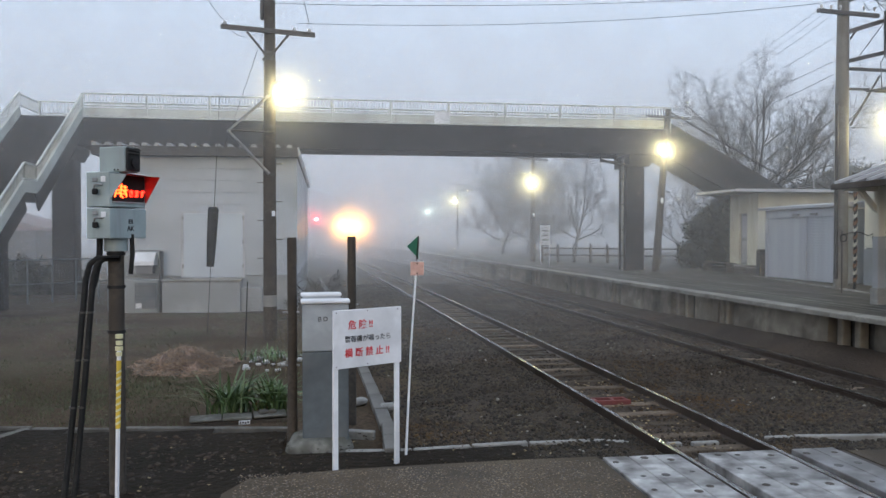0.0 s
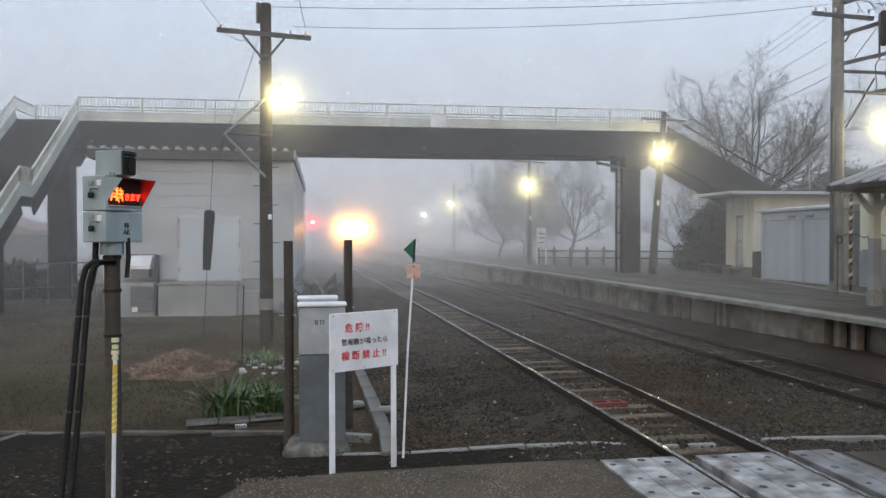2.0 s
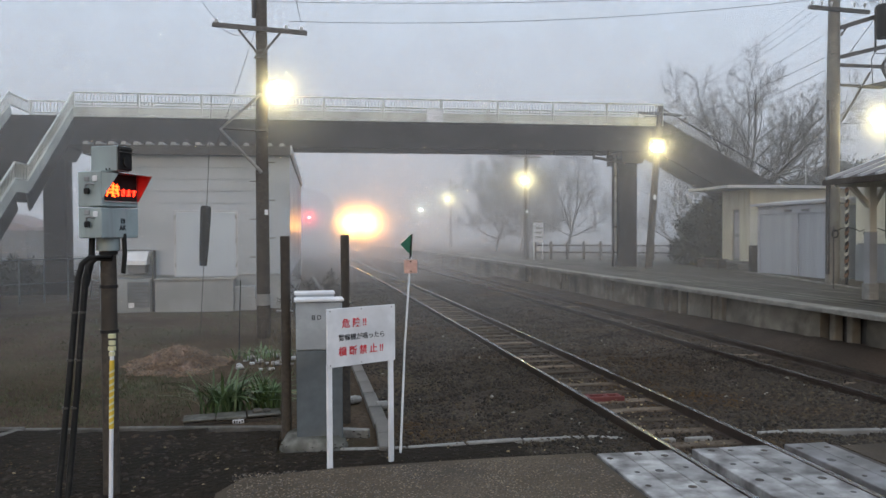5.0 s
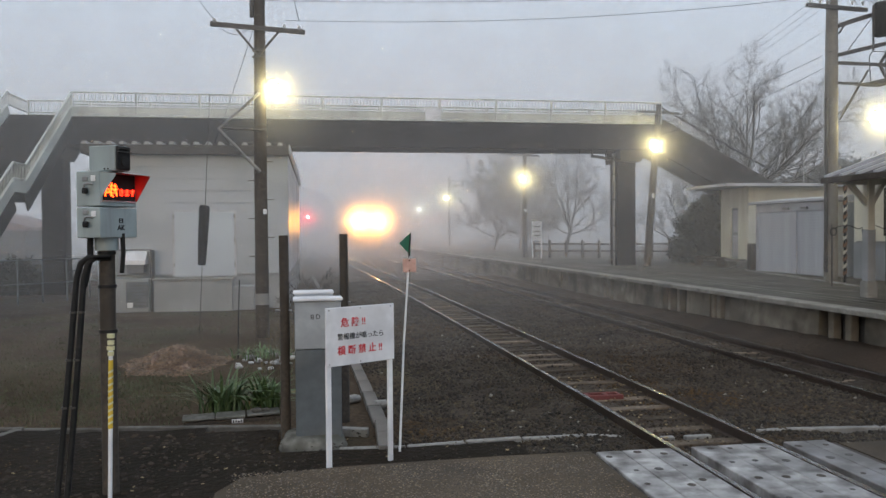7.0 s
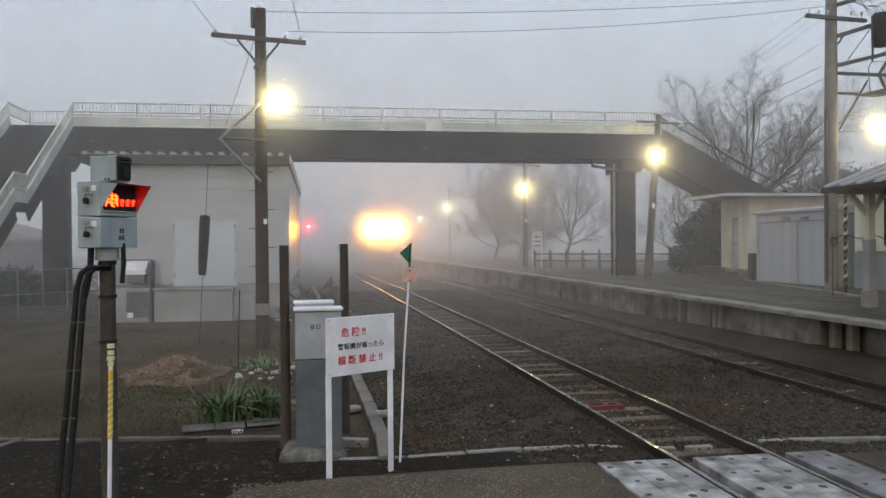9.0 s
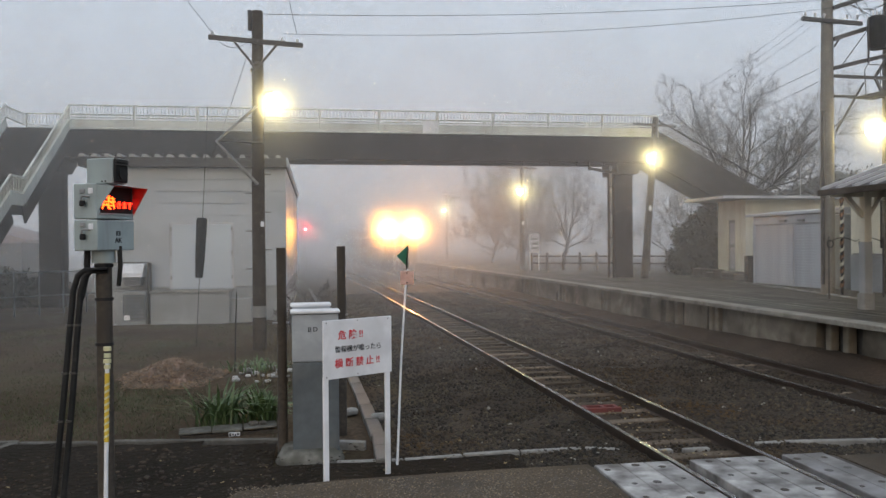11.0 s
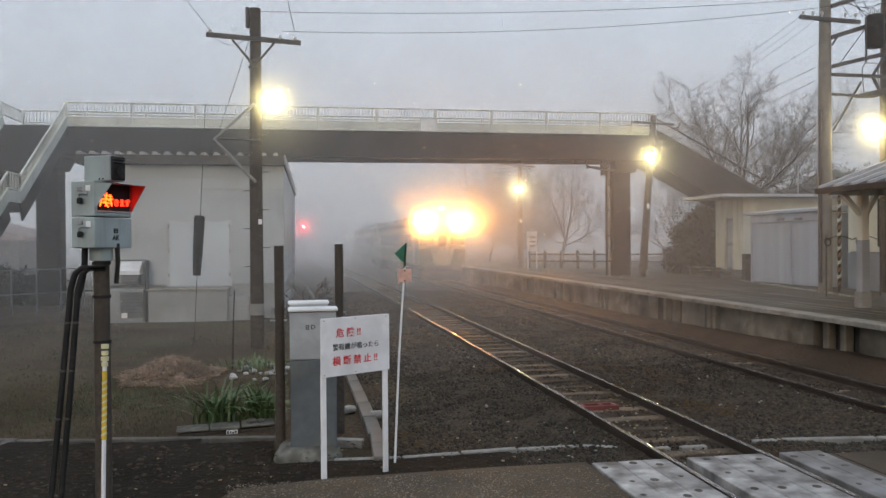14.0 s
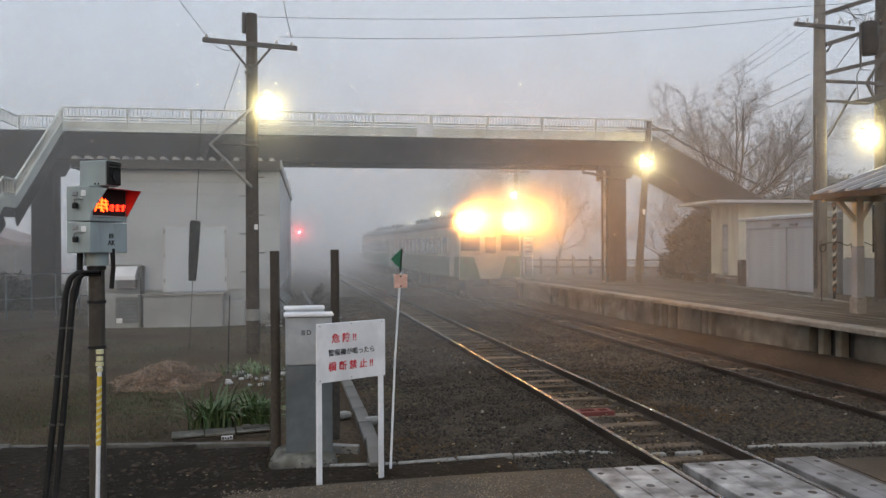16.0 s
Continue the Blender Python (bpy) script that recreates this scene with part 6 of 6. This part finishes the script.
evergreen(17.2, 34.0, 0.75, [(-0.6, 0.7, 0.8), (0.1, 1.0, 1.1), (0.7, 1.9, 1.2), (1.3, 2.6, 0.9), (-0.2, 1.8, 0.9), (0.4, 2.5, 0.8), (1.2, 0.9, 1.1)], 7000, 3, "dense dark evergreen bush beside the hut")
evergreen(24.5, 38.5, 0.2, [(-3.0, 3.2, 1.3), (-1.2, 3.6, 1.6), (0.8, 4.0, 1.5), (2.8, 4.4, 1.7), (4.6, 4.6, 1.6), (-2, 1.5, 1.6), (0, 1.6, 1.8), (2.5, 1.8, 2), (4.6, 2, 2)], 9000, 5, "dark evergreen hedge behind the hut")

evergreen(-13.5, 33.5, -0.2, [(-1.5, 0.7, 1.1), (0.2, 0.9, 1.2), (1.6, 0.8, 1.1), (3.0, 0.7, 1.0)], 5000, 15, "dark evergreen hedge behind the garden fence")

# ---- far side ----
def far_house(x, y, w, d, h, label):
    t = thing("house", (x, y, -0.2), label, "house")
    part("wall", Shape().box(0, w, 0, d, 0, h), GIRDER, t)
    part("roof", Shape().prism([(-0.5, h), (w / 2, h + 1.6), (w + 0.5, h), (w + 0.5, h - 0.15), (-0.5, h - 0.15)], -0.5, d + 0.5, "y"), MAROON, t, "maroon roof")
    for i in range(3):
        part("window", Shape().box(w * (0.15 + 0.28 * i), w * (0.3 + 0.28 * i), -0.04, 0.01, 1.0, 2.0, 0.01), GIRDER, t, "dark window")
    return t


far_house(-27, 50, 10, 7, 3.0, "low house with a maroon roof beyond the fence")
t = thing("wire_fence", (-12.5, 26.5, -0.2), "thin steel post fence along the garden edge", "fence")
for i in range(9):
    part("post", Shape().tube([(i * 0.62, i * 0.55, -0.1), (i * 0.62, i * 0.55, 1.75)], 0.025, 6), CABLOW, t)
for z in (1.72, 0.9, 0.2):
    part("rail", Shape().tube([(0, 0, z), (4.96, 4.4, z)], 0.018, 6), CABLOW, t)


def red_signal():
    t = thing("railway_signal", (-0.9, 88.0, -0.2), "railway signal showing a red light", "signal")
    part("mast", Shape().tube([(0, 0, -0.3), (0, 0, 4.9)], 0.08, 8), STEEL, t)
    head = part("head", Shape().box(-0.25, 0.25, -0.1, 0.1, 3.7, 4.9, 0.03), BLACKIRON, t, "black signal head")
    part("lens", Shape().tube([(0, -0.1, 4.25), (0, -0.16, 4.25)], 0.14, 14), REDLAMP, head, "lit red lens")
    return t


red_signal()
for dy, rad, den in ((0.8, 1.7, 0.16), (2.0, 3.2, 0.1)):
    me, m = mist((-0.9, 87.9 - dy, 4.07), rad, den)
    ob = new("mist", me)
    ob.matrix_basis = m
    tagged(ob, "faint mist lit red by the signal", "mist", kind="stuff")

# ---- train ----
TRAINCREAM = mat("cream_train_paint", (0.36, 0.32, 0.24), (0.42, 0.38, 0.29), 0.45, fine=8, coarse=1, bump=0.03, stain=(0.22, 0.19, 0.14), stain_amount=0.3, streak=True)
TRAINGREEN = mat("green_train_paint", (0.03, 0.08, 0.04), (0.045, 0.105, 0.055), 0.4, fine=8, coarse=1, bump=0.03)
TRAINROOF = mat("grey_train_roof", (0.12, 0.12, 0.12), (0.18, 0.18, 0.18), 0.7, fine=8, coarse=1, bump=0.1)
UNDER = mat("dark_underframe", (0.03, 0.027, 0.025), (0.06, 0.05, 0.045), 0.8, fine=12, coarse=2, bump=0.2)
HEADLAMP = glow("lit_headlamp", (1.0, 0.41, 0.075), 44000)
GLASS = bpy.data.materials.new("dark_window_glass")
GLASS.use_nodes = True
b = GLASS.node_tree.nodes["Principled BSDF"]
b.inputs["Base Color"].default_value, b.inputs["Roughness"].default_value = (0.02, 0.022, 0.025, 1), 0.05


def rail_car(cab):
    """A diesel rail car with its front end at y = 0, its body along +y."""
    t = thing("rail_car", (0, 0, 0), "cream and green diesel rail car with lit headlamps" if cab else "second cream and green rail car of the train", "train", "cars of the train")
    ln = 20.0
    lower = Shape().box(-1.42, 1.42, 0.12, ln, 1.0, 1.95, 0.03)
    part("lower_body", lower, TRAINGREEN, t, "green lower body")
    s = Shape().prism([(-1.42, 1.952), (-1.42, 2.7), (-1.4, 3.28), (1.4, 3.28), (1.42, 2.7), (1.42, 1.952)], 0.12, ln, "y")
    part("upper_body", s, TRAINCREAM, t, "cream upper body")
    s = Shape().prism([(-1.41, 3.282), (-1.32, 3.55), (-1.0, 3.76), (-0.5, 3.86), (0, 3.9), (0.5, 3.86), (1.0, 3.76), (1.32, 3.55), (1.41, 3.282)], 0.95, ln, "y", True)
    part("roof", s, TRAINROOF, t, "grey curved roof")
    # the cab roof, open where the added headlamp beam tubes sit
    half = [(0, 3.9), (0.5, 3.86), (0.82, 3.79), (0.82, 3.365), (1.14, 3.365), (1.14, 3.66), (1.32, 3.55), (1.41, 3.282)]
    s = Shape().prism([(-x, z) for x, z in half[:0:-1]] + half, 0.125, 0.945, "y")
    part("cab_roof", s, TRAINROOF, t, "grey cab roof")
    for y in (4.0, 9.0, 14.0):
        part("roof_unit", Shape().box(-0.65, 0.65, y, y + 2.2, 3.82, 4.1, 0.06), TRAINROOF, t, "low roof unit")
    for side in (-1, 1):
        for i in range(11):
            y = 2.6 + i * 1.42
            w = part("window", Shape().box(side * 1.425 - 0.01, side * 1.425 + 0.01, y, y + 1.05, 2.05, 2.85, 0.006), GLASS, t, "dark side window")
            part("frame", Shape().box(side * 1.43 - 0.012, side * 1.43 + 0.012, y - 0.04, y + 1.09, 2.44, 2.47), STEEL, w)
        for y in (1.0, 18.6):
            part("door", Shape().box(side * 1.428 - 0.012, side * 1.428 + 0.012, y, y + 0.95, 1.05, 3.0, 0.006), TRAINCREAM, t, "cream side door")
    for y in (3.2, 16.6):
        bogie = part("bogie", Shape().box(-1.0, 1.0, y - 1.4, y + 1.4, 0.4, 0.75, 0.04), UNDER, t, "dark bogie")
        for dy in (-1.05, 1.05):
            for side in (-0.56, 0.56):
                part("wheel", Shape().tube([(side - 0.06, y + dy, 0.43), (side + 0.06, y + dy, 0.43)], 0.43, 20), UNDER, bogie)
    for y0, y1 in ((5.6, 8.0), (8.4, 10.8), (11.4, 14.0)):
        part("underfloor_box", Shape().box(-1.25, 1.25, y0, y1, 0.4, 0.98, 0.03), UNDER, t, "dark underfloor equipment")
    # front
    half = [(0, 3.86), (0.5, 3.83), (0.82, 3.77), (0.82, 3.365), (1.14, 3.365), (1.14, 3.65), (1.3, 3.54), (1.4, 3.28), (1.4, 0.95)]
    f = Shape().prism([(-x, z) for x, z in half[:0:-1]] + half, 0.0, 0.12, "y")
    part("front", f, TRAINCREAM, t, "cream front end")
    for side in (-1, 1):
        part("front_panel", Shape().prism([(side * 1.38, 0.98), (side * 1.38, 1.95), (side * 0.75, 1.95), (side * 0.45, 0.98)], -0.012, -0.002, "y"), TRAINGREEN, t, "green front panel")
        part("windscreen", Shape().box(side * 0.9 - 0.42, side * 0.9 + 0.42, -0.02, 0.0, 2.2, 2.95, 0.008), GLASS, t, "dark windscreen")
        if cab:
            # deep tube added to narrow the beam, the lamp set back inside
            h = part("headlamp_case", Shape().tube([(side * 0.98, -0.1, 3.52), (side * 0.98, 0.8, 3.52)], 0.152, 20, caps=False), BLACKIRON, t, "dark tube added to narrow the headlamp beam")
            part("headlamp", Shape().tube([(side * 0.98, 0.64, 3.52), (side * 0.98, 0.67, 3.52)], 0.145, 18), HEADLAMP, h, "blazing headlamp")
        part("tail_lamp", Shape().tube([(side * 1.1, -0.03, 1.75), (side * 1.1, 0.0, 1.75)], 0.07, 12), RUST, t, "red tail lamp")
    part("end_door", Shape().box(-0.38, 0.38, -0.03, 0.0, 1.05, 3.0, 0.01), TRAINCREAM, t, "cream end door")
    part("door_window", Shape().box(-0.25, 0.25, -0.04, -0.03, 2.1, 2.8, 0.006), GLASS, t)
    part("buffer_beam", Shape().box(-1.2, 1.2, -0.1, 0.15, 0.65, 0.97, 0.03), UNDER, t, "dark buffer beam")
    part("coupler", Shape().box(-0.15, 0.15, -0.45, -0.1, 0.72, 0.95, 0.03), UNDER, t)
    part("snow_plough", Shape().prism([(-1.15, 0.12), (-1.15, 0.6), (1.15, 0.6), (1.15, 0.12)], -0.05, 0.05, "y"), UNDER, t)
    if cab:
        # fog discs added for headlamp glare and veil, carried along before the train
        for x, dy, rad, den in ((-0.98, -0.5, 1.3, 0.12), (0.98, -0.5, 1.3, 0.12), (-0.2, -1.6, 3.6, 0.16), (-0.4, -2.6, 5.0, 0.15), (-0.2, -4.0, 6.0, 0.14)):
            me, m = mist((x, dy, 3.5 if dy > -2 else 2.6), rad, den)
            tagged(part("mist", me, None, t, "fog disc added for the headlamp glare", m), kind="stuff")
    return t


def train_pose(y):
    a, b = along(TRACK_2, y), along(TRACK_2, y + 16)
    return Matrix.Translation(a) @ Matrix.Rotation(-math.atan2(b.x - a.x, b.y - a.y), 4, "Z")


CAR_1 = rail_car(True)
CAR_2 = rail_car(False)


def motions():
    """The train rolls in along the platform track."""
    runs = [(0, 121.5), (2, 113.6), (4, 105.0), (6.5, 91.8), (7.5, 86.0), (8.5, 79.6), (9.5, 73.3), (10.5, 67.2), (11.5, 61.2), (12.5, 55.2), (13.5, 49.1), (14.5, 43.1), (15.25, 38.6), (16, 34.2)]
    walk(CAR_1, [(t, train_pose(y)) for t, y in runs])
    walk(CAR_2, [(t, train_pose(y + 20.5)) for t, y in runs])


motions()
